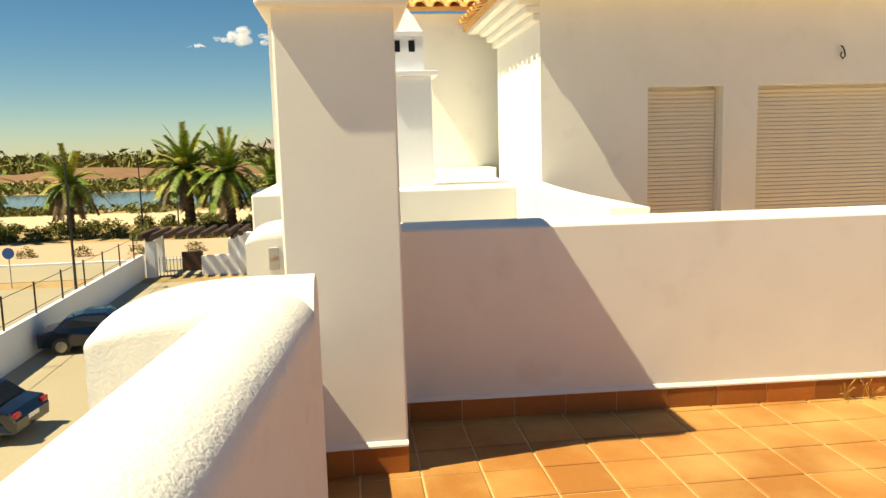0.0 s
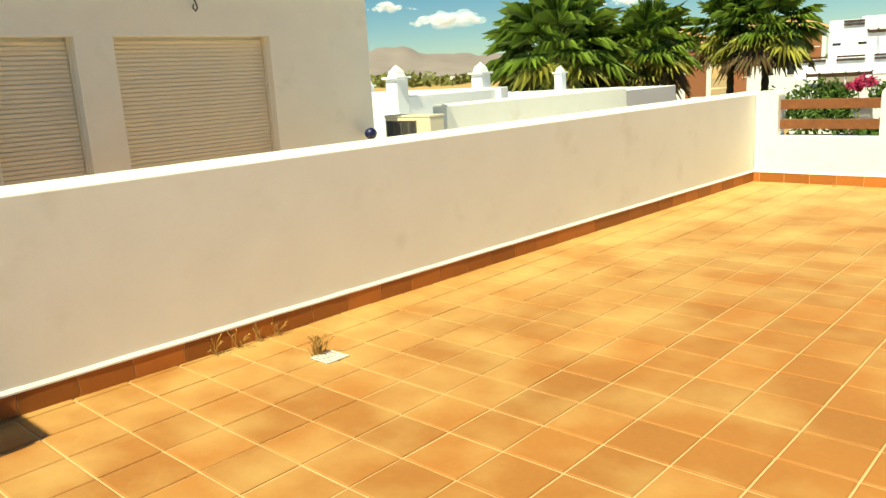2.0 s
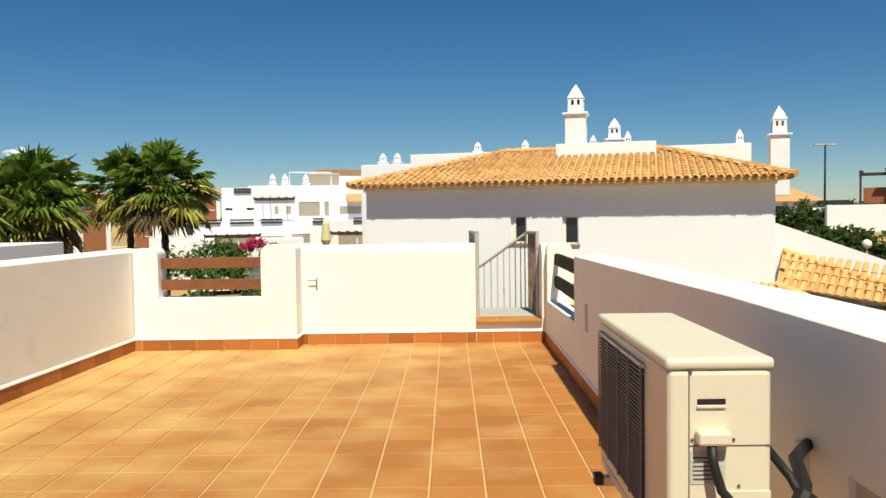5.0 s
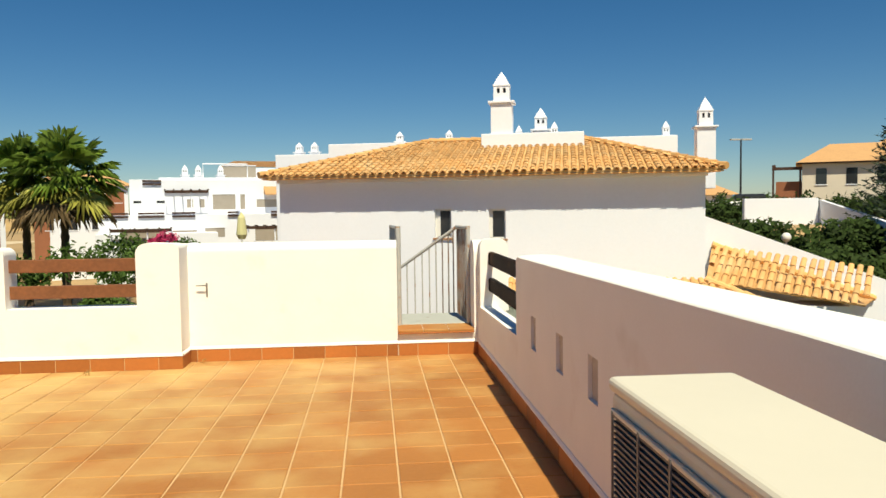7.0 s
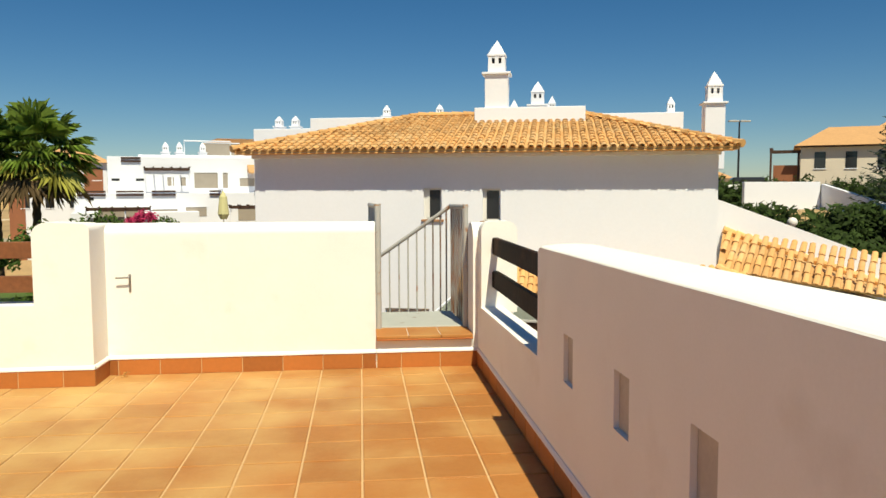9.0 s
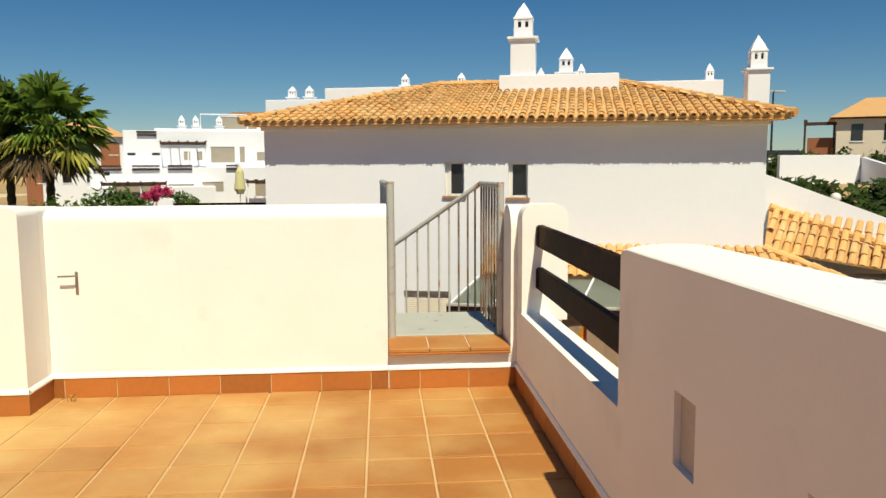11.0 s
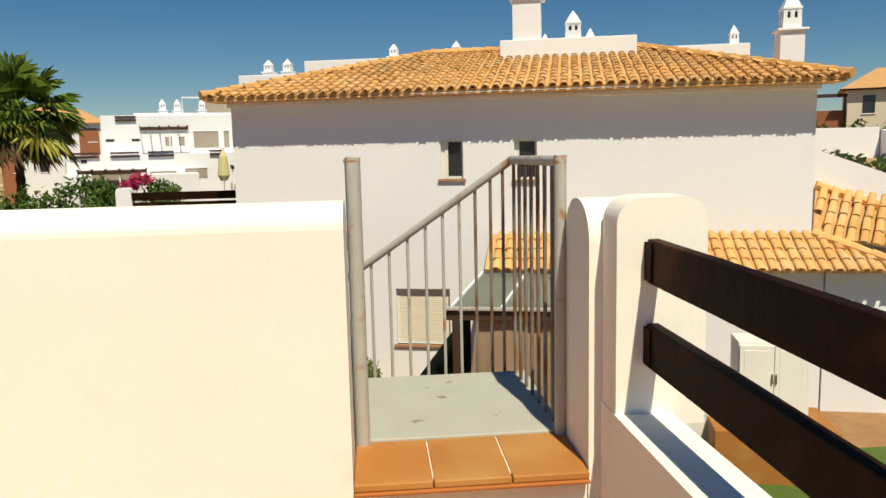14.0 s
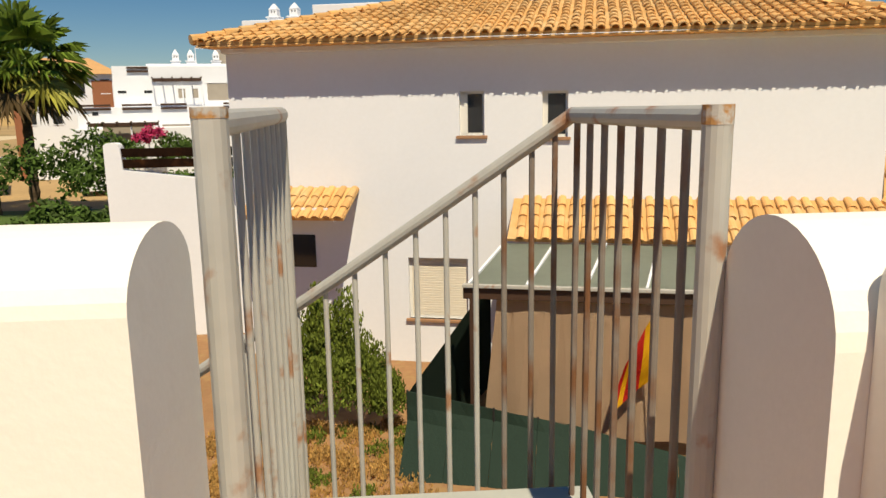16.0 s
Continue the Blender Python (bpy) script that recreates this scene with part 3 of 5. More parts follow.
DRY = material("dry_straw", (0.42, 0.24, 0.07), 0.8, island=0.3)
weeds("dry_weeds", -4.04, 0.30, 60, 0.05, 0.13, 3)
for k in range(4):
    y = -0.1 + 0.16 * k
    weeds("dry_weeds", left_face(y) + 0.03, y, 14, 0.05, 0.15, 10 + k)
for x, y, s in ((-2.15, 8.93, 4), (-3.2, 8.46, 5)):
    weeds("dry_weeds", x, y, 10, 0.04, 0.05, s)

# ---- ground, roads and water ----
setting("ground", boxed(-3200, 3200, -3200, 3200, GZ - 0.4, GZ), GROUND, "dry earth and scrub ground")
GRASS = material("lawn_green", (0.07, 0.12, 0.02), 0.9, grain=20, vary=0.3, blotch=1.0, blot=0.2)
PAVE = material("pinkish_paving", (0.52, 0.36, 0.25), 0.9, grain=3, vary=0.05, blotch=0.3)
EARTH = material("reddish_earth", (0.30, 0.16, 0.075), 0.95, grain=8, vary=0.15, blotch=0.9, blot=0.2, dirt=(0.36, 0.25, 0.10), dirt_scale=3, dirt_amount=0.6)
SAND = material("pale_sand", (0.60, 0.48, 0.31), 0.95, grain=2, vary=0.08, blotch=0.15)
WATER = material("lagoon_water", (0.10, 0.15, 0.20), 0.12, grain=0.6, vary=0.05, bump=0.15, spec=0.6)
SCRUB = material("olive_scrub", (0.15, 0.16, 0.05), 0.9, grain=1.5, vary=0.3, blotch=0.08, blot=0.3, island=0.35)
CLIFF = material("brown_bank", (0.22, 0.12, 0.06), 0.95, grain=0.4, vary=0.25, blotch=0.05, blot=0.2)
HILL = material("hazy_mountain", (0.25, 0.21, 0.20), 1.0, grain=0.01, vary=0.1, blotch=0.004, blot=0.15)
BRICK = material("red_brick", (0.30, 0.12, 0.06), 0.9, grain=10, vary=0.1)
BLACK_IRON = material("black_iron", (0.02, 0.02, 0.02), 0.5)
DARK_WOOD = material("dark_pergola_wood", (0.06, 0.03, 0.018), 0.6, vary=0.15)


def band(name, x0, x1, y0, y1, mat, label, lift=0.02):
    return setting(name, boxed(x0, x1, y0, y1, GZ - 0.1, GZ + lift), mat, label)


band("pavement_lot", -44, -7.5, -60, 8, ASPHALT, "pale sunlit car park surface")
band("road", -53.4, -46.5, -200, 120, ASPHALT, "grey asphalt road", 0.03)
band("pavement", -65, -53.4, -200, 120, PAVE, "pink paved promenade with a kerb", 0.15)
band("kerb", -53.4, -53.1, -200, 120, PLASTER_FAR, "pale stone kerb", 0.17)
band("path", -99, -82, -300, 200, SAND, "pale sandy track", 0.04)
band("water", -156, -107, -320, 220, WATER, "still blue lagoon water", 0.06)
setting("ground_yard", boxed(-13, 20, 9.9, 36, GZ, YARD), EARTH, "dry reddish garden earth")
setting("lawn_far", boxed(-30, -6.5, 36.5, 60, GZ, GZ + 0.12), GRASS, "green lawn of the shared garden")
setting("lawn", boxed(4.4, 19, 10.2, 18.6, YARD - 0.05, YARD + 0.03), GRASS, "green garden lawn")


def mounds(name, spots, mat, label, seed, leaf=0.25, category="bush", per=90, upright=0.0):
    """Low bushes built from many small leaf clumps."""
    rnd = random.Random(seed)
    verts, faces = [], []
    for x, y, z, rx, ry, rz in spots:
        for _ in range(per):
            a, b = rnd.uniform(0, 6.283), math.acos(rnd.uniform(-0.1, 1))
            r = rnd.uniform(0.55, 1.05)
            c = Vector((x + math.sin(b) * math.cos(a) * rx * r, y + math.sin(b) * math.sin(a) * ry * r, z + math.cos(b) * rz * r))
            for _ in range(4):
                u = Vector((rnd.uniform(-1, 1), rnd.uniform(-1, 1), rnd.uniform(-1, 1) + upright)).normalized()
                w = u.orthogonal().normalized()
                s = leaf * rnd.uniform(0.5, 1.2)
                o = c + Vector((rnd.uniform(-1, 1), rnd.uniform(-1, 1), rnd.uniform(-1, 1))) * leaf
                n = len(verts)
                verts += [o - w * s * 0.35, o + u * s, o + w * s * 0.35, o - u * s * 0.6]
                faces.append((n, n + 1, n + 2, n + 3))
    me = bpy.data.meshes.new(name)
    me.from_pydata(verts, [], faces)
    me.materials.append(mat)
    return tagged(new(name, me), label, category, kind="stuff")


rnd = random.Random(5)
mounds("scrub", [(-rnd.uniform(66, 81), rnd.uniform(-60, 20), GZ, rnd.uniform(0.8, 2), rnd.uniform(0.8, 2.4), rnd.uniform(0.5, 1.5)) for _ in range(110)], SCRUB, "olive green scrub beside the promenade", 6, 0.24, per=150)
mounds("shrub_row", [(-56.5 + rnd.uniform(-0.6, 0.6), -38 + 3.9 * k, GZ + 0.2, 0.6, 0.7, 0.7) for k in range(14)], SCRUB, "small shrubs along the promenade", 7, 0.12, per=90)
mounds("reeds", [(-rnd.uniform(99, 106), rnd.uniform(-110, 50), GZ, 2.2, 3, rnd.uniform(0.4, 0.9)) for _ in range(90)], SCRUB, "green reeds along the lagoon shore", 8, 0.6, per=50)
mounds("reeds", [(-rnd.uniform(156, 190), rnd.uniform(-140, 100), GZ, 6, 8, rnd.uniform(0.6, 1.6)) for _ in range(110)], SCRUB, "green reeds on the far lagoon shore", 9, 1.0, per=50)
mounds("far_wood", [(-rnd.uniform(300, 900), rnd.uniform(-600, 420), GZ + 1.0, 25, 30, rnd.uniform(3, 8)) for _ in range(200)], SCRUB, "dark green woods on the plain", 11, 3.0, per=80)
mounds("far_wood", [(rnd.uniform(-1200, -260), rnd.uniform(260, 1300), GZ, 22, 22, rnd.uniform(2, 5)) for _ in range(160)], SCRUB, "distant orchard trees on the plain", 12, 4.0, per=40)


def ridge(name, d, a0, a1, heights, mat, label, seed, thick=300):
    """A long hill seen from afar: bearings in degrees from +y to the left, heights by noise."""
    bm = bmesh.new()
    n = 90
    rows = []
    for k in range(n + 1):
        t = k / n
        a = radians(a0 + (a1 - a0) * t)
        way = Vector((-math.sin(a), math.cos(a), 0))
        h = 0.74 * heights(t) * (0.75 + 0.5 * noise.noise((t * 9, seed, 0)) + 0.18 * noise.noise((t * 40, seed, 3)))
        rows.append([bm.verts.new(way * dd + Vector((0, 0, z))) for dd, z in ((d - thick, GZ - 1), (d - thick * 0.5, GZ + max(h, 0) * 0.45 * (1 + 0.5 * noise.noise((t * 30, seed, 7)))), (d, GZ + max(h, 0.0)), (d + thick, GZ - 1))])
    for r0, r1 in zip(rows, rows[1:]):
        for k in range(3):
            bm.faces.new((r0[k], r1[k], r1[k + 1], r0[k + 1]))
    bmesh.ops.recalc_face_normals(bm, faces=bm.faces)
    return setting(name, bm, mat, label, True)


def bell(t, c, w):
    return math.exp(-((t - c) / w) ** 2)


ridge("backdrop_mountain", 2900, 20, 74, lambda t: 130 * bell(t, 0.45, 0.16) + 60 * bell(t, 0.68, 0.12) + 45, HILL, "hazy brown mountain range", 2, 500)
ridge("backdrop_mountain_west", 2900, 76, 108, lambda t: 60 * bell(t, 0.55, 0.14) + 12, HILL, "hazy brown hills behind the plain", 6, 500)
ridge("backdrop_bank", 300, 78, 128, lambda t: 3.5 * bell(t, 0.45, 0.3) + 1.5, CLIFF, "reddish brown earth bank beyond the lagoon", 4, 60)
ridge("backdrop_fields", 500, 20, 76, lambda t: 7, material("straw_field", (0.46, 0.30, 0.12), 1.0, grain=0.05, vary=0.1, blotch=0.01, blot=0.2), "straw coloured fields on a low rise", 8, 200)
for k in range(26):
    a = radians(rnd.uniform(80, 118) if k < 16 else rnd.uniform(25, 60))
    d = rnd.uniform(500, 900)
    w = rnd.uniform(8, 24)
    bm = boxed(-w, w, -6, 6, 0, rnd.uniform(3, 6))
    box(bm, -w * 0.6, w * 0.4, -6.2, -6.0, 1, 2.4)
    ob = tagged(part("far_farmhouse", bm, PLASTER_FAR), "small white building far across the plain", "building", "far white buildings")
    ob.matrix_basis = Matrix.Translation((-math.sin(a) * d, math.cos(a) * d, GZ + 2)) @ Matrix.Rotation(a, 4, "Z")

# Emission lifts the clouds' dark undersides beyond what the sun gives.
CLOUD = material("glowing_cloud_white", (0.92, 0.92, 0.94), 1.0, grain=0.01, vary=0.02, bump=0, glow=0.35, alpha=0.14)


def cloud(x, y, z, size, seed, flat=0.32):
    rnd = random.Random(seed)
    bm = bmesh.new()
    side = Vector((-y, x, 0)).normalized()
    for _ in range(34):
        u = rnd.gauss(0, 0.42)
        c = side * u * size + Vector((0, 0, rnd.uniform(0, 1) * size * flat * max(0.1, 1 - abs(u))))
        g = bmesh.ops.create_icosphere(bm, subdivisions=2, radius=size * rnd.uniform(0.07, 0.2) * max(0.25, 1 - abs(u)))
        for v in g["verts"]:
            v.co = Vector((v.co.x, v.co.y, v.co.z * 0.65)) * (1 + 0.35 * noise.noise(v.co * (8 / size) + c)) + c
    ob = part("cloud", bm, CLOUD, smooth=True)
    ob.matrix_basis = Matrix.Translation((x, y, z))
    return tagged(ob, "small white fair-weather cloud", "cloud", "clouds", "structure")


cloud(-1488, -186, 200, 78, 1)
cloud(-1476, -266, 192, 20, 2)
cloud(-1085, 1036, 126, 60, 3, 0.2)
cloud(-995, 1124, 96, 120, 4, 0.16)
cloud(-728, 1309, 112, 50, 5, 0.3)
cloud(-1060, 1060, 150, 55, 7, 0.2)

# ---- roofs of barrel tiles ----
TILE_W, TILE_L = 0.235, 0.40


def barrel(m=None, w=TILE_W, l=TILE_L):
    """One curved clay tile, its length along y: the low end is at y = 0."""
    vs, fs = [], []
    n = 5
    for y, z, s in ((0.0, 0.026, 1.0), (l * 1.12, 0.0, 0.86)):
        for k in range(n + 1):
            a = math.pi * k / n
            vs.append(Vector((-math.cos(a) * w * 0.36 * s, y, math.sin(a) * w * 0.25 * s + z)))
    lip = [Vector((v.x * 0.82, 0.002, v.z - 0.016)) for v in vs[:n + 1]]
    vs += lip
    for k in range(n):
        fs.append((k, k + 1, n + 2 + k, n + 1 + k))
        fs.append((k + 1, k, 2 * n + 2 + k, 2 * n + 3 + k))
    return vs, fs


BARREL = None


def tiled_roof(parent, eave_l, eave_r, ridge_r, ridge_l, singles=2, overhang=0.04):
    """A roof slope between four corners: a bed, pans and rows of barrel tiles; the lowest rows are pieces of their own."""
    global BARREL
    a, b, c, d = (Vector(p) for p in (eave_l, eave_r, ridge_r, ridge_l))
    ux = (b - a).normalized()
    nz = ux.cross(d - a).normalized()
    if nz.z < 0:
        nz = -nz
    uy = nz.cross(ux)
    if uy.dot(d - a) < 0:
        uy = -uy
    frame_m = Matrix((ux, uy, nz)).transposed().to_4x4()
    frame_m.translation = a
    inv = frame_m.inverted()
    B, C, D = inv @ b, inv @ c, inv @ d
    bm = bmesh.new()
    inset = uy * 0.03
    lo = [bm.verts.new(p) for p in (a + inset, b + inset, c, d)]
    hi = [bm.verts.new(Vector(p) - nz * 0.06) for p in (a + inset, b + inset, c, d)]
    bm.faces.new(lo)
    bm.faces.new(hi[::-1])
    for k in range(4):
        bm.faces.new((lo[k], lo[(k + 1) % 4], hi[(k + 1) % 4], hi[k]))
    part("roof_bed", bm, ROOF, parent)
    base, faces = barrel()
    if BARREL is None:
        BARREL = bpy.data.meshes.new("roof_tile")
        BARREL.from_pydata(base, [], faces)
        BARREL.materials.append(ROOF)
    rv, rf = [], []
    rows = int(max(C.y, D.y) / TILE_L)
    for j in range(rows + 1):
        y = j * TILE_L
        t = y / max(D.y, 1e-6)
        x0 = D.x * y / max(D.y, 1e-6) if D.x > 0 else D.x * y / max(D.y, 1e-6)
        x1 = B.x + (C.x - B.x) * y / max(C.y, 1e-6)
        if y > min(C.y, D.y) - 0.1:
            continue
        k0, k1 = math.ceil((x0 + 0.05) / TILE_W), math.floor((x1 - 0.05) / TILE_W)
        for k in range(k0, k1 + 1):
            m = frame_m @ Matrix.Translation((k * TILE_W + random.uniform(-0.012, 0.012), y - overhang + random.uniform(-0.012, 0.012), 0.004 + random.uniform(0, 0.006))) @ Matrix.Rotation(random.uniform(-0.03, 0.03), 4, "Z")
            if j < singles:
                ob = new("roof_tile", BARREL)
                ob.parent = parent
                ob.matrix_basis = m
            else:
                n = len(rv)
                rv += [m @ v for v in base]
                rf += [tuple(n + i for i in f) for f in faces]
    me = bpy.data.meshes.new("roof_tiles_rest")
    me.from_pydata(rv, [], rf)
    me.materials.append(ROOF)
    ob = new("roof_tiles_rest", me)
    ob.parent = parent
    ob["kind"] = "stuff"


def hip_caps(parent, p, q):
    p, q = Vector(p), Vector(q)
    bm = bmesh.new()
    n = max(1, int((q - p).length / 0.36))
    for k in range(n):
        s, e = p.lerp(q, k / n), p.lerp(q, (k + 1.15) / n)
        tube(bm, [s + Vector((0, 0, 0.035)), e + Vector((0, 0, 0.02))], [0.105, 0.085], 8)
    part("hip_tiles", bm, ROOF, parent)


def window(parent, u0, u1, z0, z1, depth, pane=None, sill=True, shutter=False, y=0.0, stile=0.0):
    """A recessed window on a wall that faces -y at y, in the wall's own frame."""
    w = new("window")
    w.parent = parent
    f = bmesh.new()
    t = 0.05
    for a, b, c, d in ((u0, u0 + max(t, stile), z0, z1), (u1 - t, u1, z0, z1), (u0 + t, u1 - t, z1 - t, z1), (u0 + t, u1 - t, z0, z0 + t)):
        box(f, a, b, y + depth - 0.05, y + depth - 0.004, c, d)
    part("frame", f, WHITE_PLASTIC, w)
    if shutter:
        n = int((z1 - z0) / 0.05)
        for k in range(n):
            z = z0 + (z1 - z0) * k / n
            part("slat", boxed(u0 + 0.03, u1 - 0.03, y + depth - 0.045, y + depth - 0.02, z + 0.003, z + (z1 - z0) / n, 0.006, seg=1), SHUTTER, w)
    else:
        part("pane", boxed(u0 + t, u1 - t, y + depth - 0.025, y + depth - 0.012, z0 + t, z1 - t), pane or GLASS_DARK, w)
    if sill:
        part("sill", boxed(u0 - 0.06, u1 + 0.06, y - 0.06, y + depth - 0.06, z0 - 0.06, z0, 0.008), SILL, w)
    return w


SILL = material("terracotta_sill", (0.36, 0.20, 0.11), 0.8, grain=20, vary=0.08)


def chimney(m, label, w, h, lantern, group="chimneys"):
    """A rendered shaft, a ledge and a little lantern with openings under a pyramid."""
    c = thing("chimney", m, label, "chimney", group)
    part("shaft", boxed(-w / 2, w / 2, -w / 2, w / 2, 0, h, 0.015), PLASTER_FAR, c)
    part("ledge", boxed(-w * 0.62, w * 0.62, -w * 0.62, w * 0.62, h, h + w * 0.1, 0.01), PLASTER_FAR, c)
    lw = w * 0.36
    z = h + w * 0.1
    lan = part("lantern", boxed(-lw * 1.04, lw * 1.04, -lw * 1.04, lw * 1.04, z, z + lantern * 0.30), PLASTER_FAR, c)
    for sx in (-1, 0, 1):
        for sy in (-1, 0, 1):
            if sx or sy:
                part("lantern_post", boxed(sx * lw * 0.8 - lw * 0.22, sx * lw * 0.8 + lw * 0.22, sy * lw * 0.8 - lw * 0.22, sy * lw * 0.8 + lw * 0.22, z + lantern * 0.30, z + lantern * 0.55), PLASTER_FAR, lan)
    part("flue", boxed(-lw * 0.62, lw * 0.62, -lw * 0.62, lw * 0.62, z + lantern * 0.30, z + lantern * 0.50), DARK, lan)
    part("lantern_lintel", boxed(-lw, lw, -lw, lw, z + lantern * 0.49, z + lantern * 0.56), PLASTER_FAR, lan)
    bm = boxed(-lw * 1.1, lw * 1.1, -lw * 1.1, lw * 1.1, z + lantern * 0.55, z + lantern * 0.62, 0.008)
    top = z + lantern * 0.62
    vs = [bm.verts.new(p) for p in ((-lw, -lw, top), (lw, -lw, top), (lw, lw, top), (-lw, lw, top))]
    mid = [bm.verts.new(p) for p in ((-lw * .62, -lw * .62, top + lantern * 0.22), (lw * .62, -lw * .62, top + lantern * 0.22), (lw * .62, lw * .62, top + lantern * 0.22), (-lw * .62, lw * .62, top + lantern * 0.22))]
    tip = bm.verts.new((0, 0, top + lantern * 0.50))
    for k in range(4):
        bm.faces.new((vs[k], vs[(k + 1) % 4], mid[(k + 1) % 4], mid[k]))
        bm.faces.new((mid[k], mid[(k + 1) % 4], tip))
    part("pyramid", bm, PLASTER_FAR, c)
    return c


# ---- house opposite ----
HM = pose(-3.13, 24.65, 0, 0, 0, -14.4)
house = thing("house", HM, "white rendered two-storey house with a clay tile hip roof", "house")
holes = [(4.86, 5.36, 0.74, 1.60), (6.49, 6.98, 0.70, 1.58), (3.75, 5.0, -3.05, -1.75)]
us, vs = holed(holes, 0.0, 12.65, GZ, 2.62)
bm = sheet(bmesh.new(), us, vs, holes, lambda u, v, d: (u, d, v), 0.16)
bmesh.ops.remove_doubles(bm, verts=bm.verts, dist=0.0005)
box(bm, 0.0, 12.65, 0.30, 10.0, GZ, 2.62)
box(bm, 0.0, 0.02, 0.003, 0.3, GZ, 2.62)
box(bm, 12.63, 12.65, 0.003, 0.3, GZ, 2.62)
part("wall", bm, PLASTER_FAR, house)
window(house, *holes[0], 0.16, stile=0.15)
window(house, *holes[1], 0.16, stile=0.10)
window(house, *holes[2], 0.16, shutter=True)
EV = 2.64
roof = new("roof")
roof.parent = house
tiled_roof(roof, (-0.42, -0.62, EV), (13.1, -0.62, EV), (9.2, 4.6, 3.98), (3.9, 4.6, 3.98), 5)
tiled_roof(roof, (13.1, -0.62, EV), (13.1, 10.6, EV), (9.2, 5.4, 3.98), (9.2, 4.6, 3.98), 0)
tiled_roof(roof, (-0.42, 10.6, EV), (-0.42, -0.62, EV), (3.9, 4.6, 3.98), (3.9, 5.4, 3.98), 0)
hip_caps(roof, (-0.42, -0.62, EV + 0.02), (3.9, 4.6, 4.0))
hip_caps(roof, (13.1, -0.62, EV + 0.02), (9.2, 4.6, 4.0))
hip_caps(roof, (3.9, 4.6, 4.0), (9.2, 4.6, 4.0))
part("eave_board", boxed(-0.36, 13.04, -0.575, 0.25, EV - 0.09, EV - 0.062), ROOF, roof)
part("cornice", boxed(-0.05, 12.7, -0.12, 0.02, EV - 0.2, EV - 0.09, 0.02), PLASTER_FAR, roof)
part("roof_plinth", boxed(5.92, 9.35, 3.3, 4.7, 3.4, 4.11, 0.02), PLASTER_FAR, house)
bm = bmesh.new()
box(bm, -0.62, 12.85, 7.0, 12.0, 0.0, 4.22, 0.02)
box(bm, -2.85, -0.62, 7.0, 12.0, 0.0, 3.85, 0.02)
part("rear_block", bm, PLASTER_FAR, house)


def on_house(u, v, z):
    return HM @ Matrix.Translation((u, v, z))


chimney(on_house(6.6, 3.75, 3.9), "tall white chimney with a lantern top", 0.72, 1.24, 0.92)
chimney(on_house(13.65, 6.0, 2.2), "tall white chimney with a lantern top", 0.64, 2.15, 0.92)
chimney(on_house(7.8, 7.3, 4.1), "short white chimney with a lantern top", 0.62, 0.42, 0.75)
for u, z in ((6.95, 4.1), (8.31, 4.2), (12.48, 4.1), (-2.0, 3.82), (-1.35, 3.82), (4.2, 4.15), (2.2, 4.15)):
    chimney(on_house(u, 7.5, z), "small white roof vent with a lantern top", 0.34, 0.12, 0.50 if u > 5 else 0.36, "roof vents")

# lower lean-to roof and its side wing
wing = thing("house_wing", HM, "white single-storey wing with clay tile roof", "house wing")
r1 = new("roof")
r1.parent = wing
tiled_roof(r1, (5.95, -1.40, -1.08), (14.1, -1.40, -1.08), (12.75, -0.01, -0.50), (5.95, -0.01, -0.50), 2)
tiled_roof(r1, (12.66, -0.06, -0.55), (16.4, -1.43, -1.05), (17.55, 1.2, -1.18), (13.05, 1.2, 0.38), 3)
hip_caps(r1, (13.05, 1.18, 0.40), (17.55, 1.18, -1.16))
hip_caps(r1, (12.66, -0.08, -0.53), (14.1, -1.42, -1.06))
bm = bmesh.new()
extrude(bm, [(12.66, GZ), (19.5, GZ), (19.5, -1.22), (12.66, 1.355)], "y", 1.24, 1.5)
part("raking_wall", bm, PLASTER_FAR, wing)
part("wall", boxed(9.6, 12.64, -0.95, -0.01, GZ, -0.95), PLASTER_FAR, wing)
part("side_wall", boxed(12.66, 16.2, -1.0, 0.28, GZ, -1.12), PLASTER_FAR, wing)
r2 = new("porch_roof")
r2.parent = wing
tiled_roof(r2, (0.55, -1.15, -0.78), (2.75, -1.15, -0.78), (2.75, -0.01, -0.30), (0.55, -0.01, -0.30), 1)
part("porch_wall", boxed(0.7, 2.45, -0.85, -0.01, -0.9, -0.62), PLASTER_FAR, wing)
part("porch_window", boxed(0.9, 1.75, -0.02, -0.004, -2.0, -1.3), GLASS_DARK, wing, "small dark barred window")

# glass-roofed pergola with a beige screen
GLASS = material("frosted_greenish_glass", (0.30, 0.34, 0.28), 0.35, grain=8, vary=0.05, bump=0.02)
SCREEN = material("beige_awning_cloth", (0.50, 0.35, 0.23), 0.9, grain=60, vary=0.04, blotch=1.5, blot=0.06)
NET = material("dark_green_netting", (0.008, 0.024, 0.015), 0.85, grain=40, vary=0.3, bump=0.4)
pergola = thing("pergola", HM, "brown timber pergola with glass roof and beige screen", "pergola")
v0, v1, zt, zb = -1.45, -3.6, -1.14, -1.40
for k in range(4):
    a, b = 5.95 + 0.9 * k, 5.95 + 0.9 * (k + 1) - 0.05
    bm = bmesh.new()
    q = [bm.verts.new(p) for p in ((a - 0.35, v1, zb), (b - 0.3, v1, zb), (b, v0, zt), (a, v0, zt))]
    f = bm.faces.new(q)
    bmesh.ops.solidify(bm, geom=[f], thickness=0.015)
    part("glass_panel", bm, GLASS, pergola)
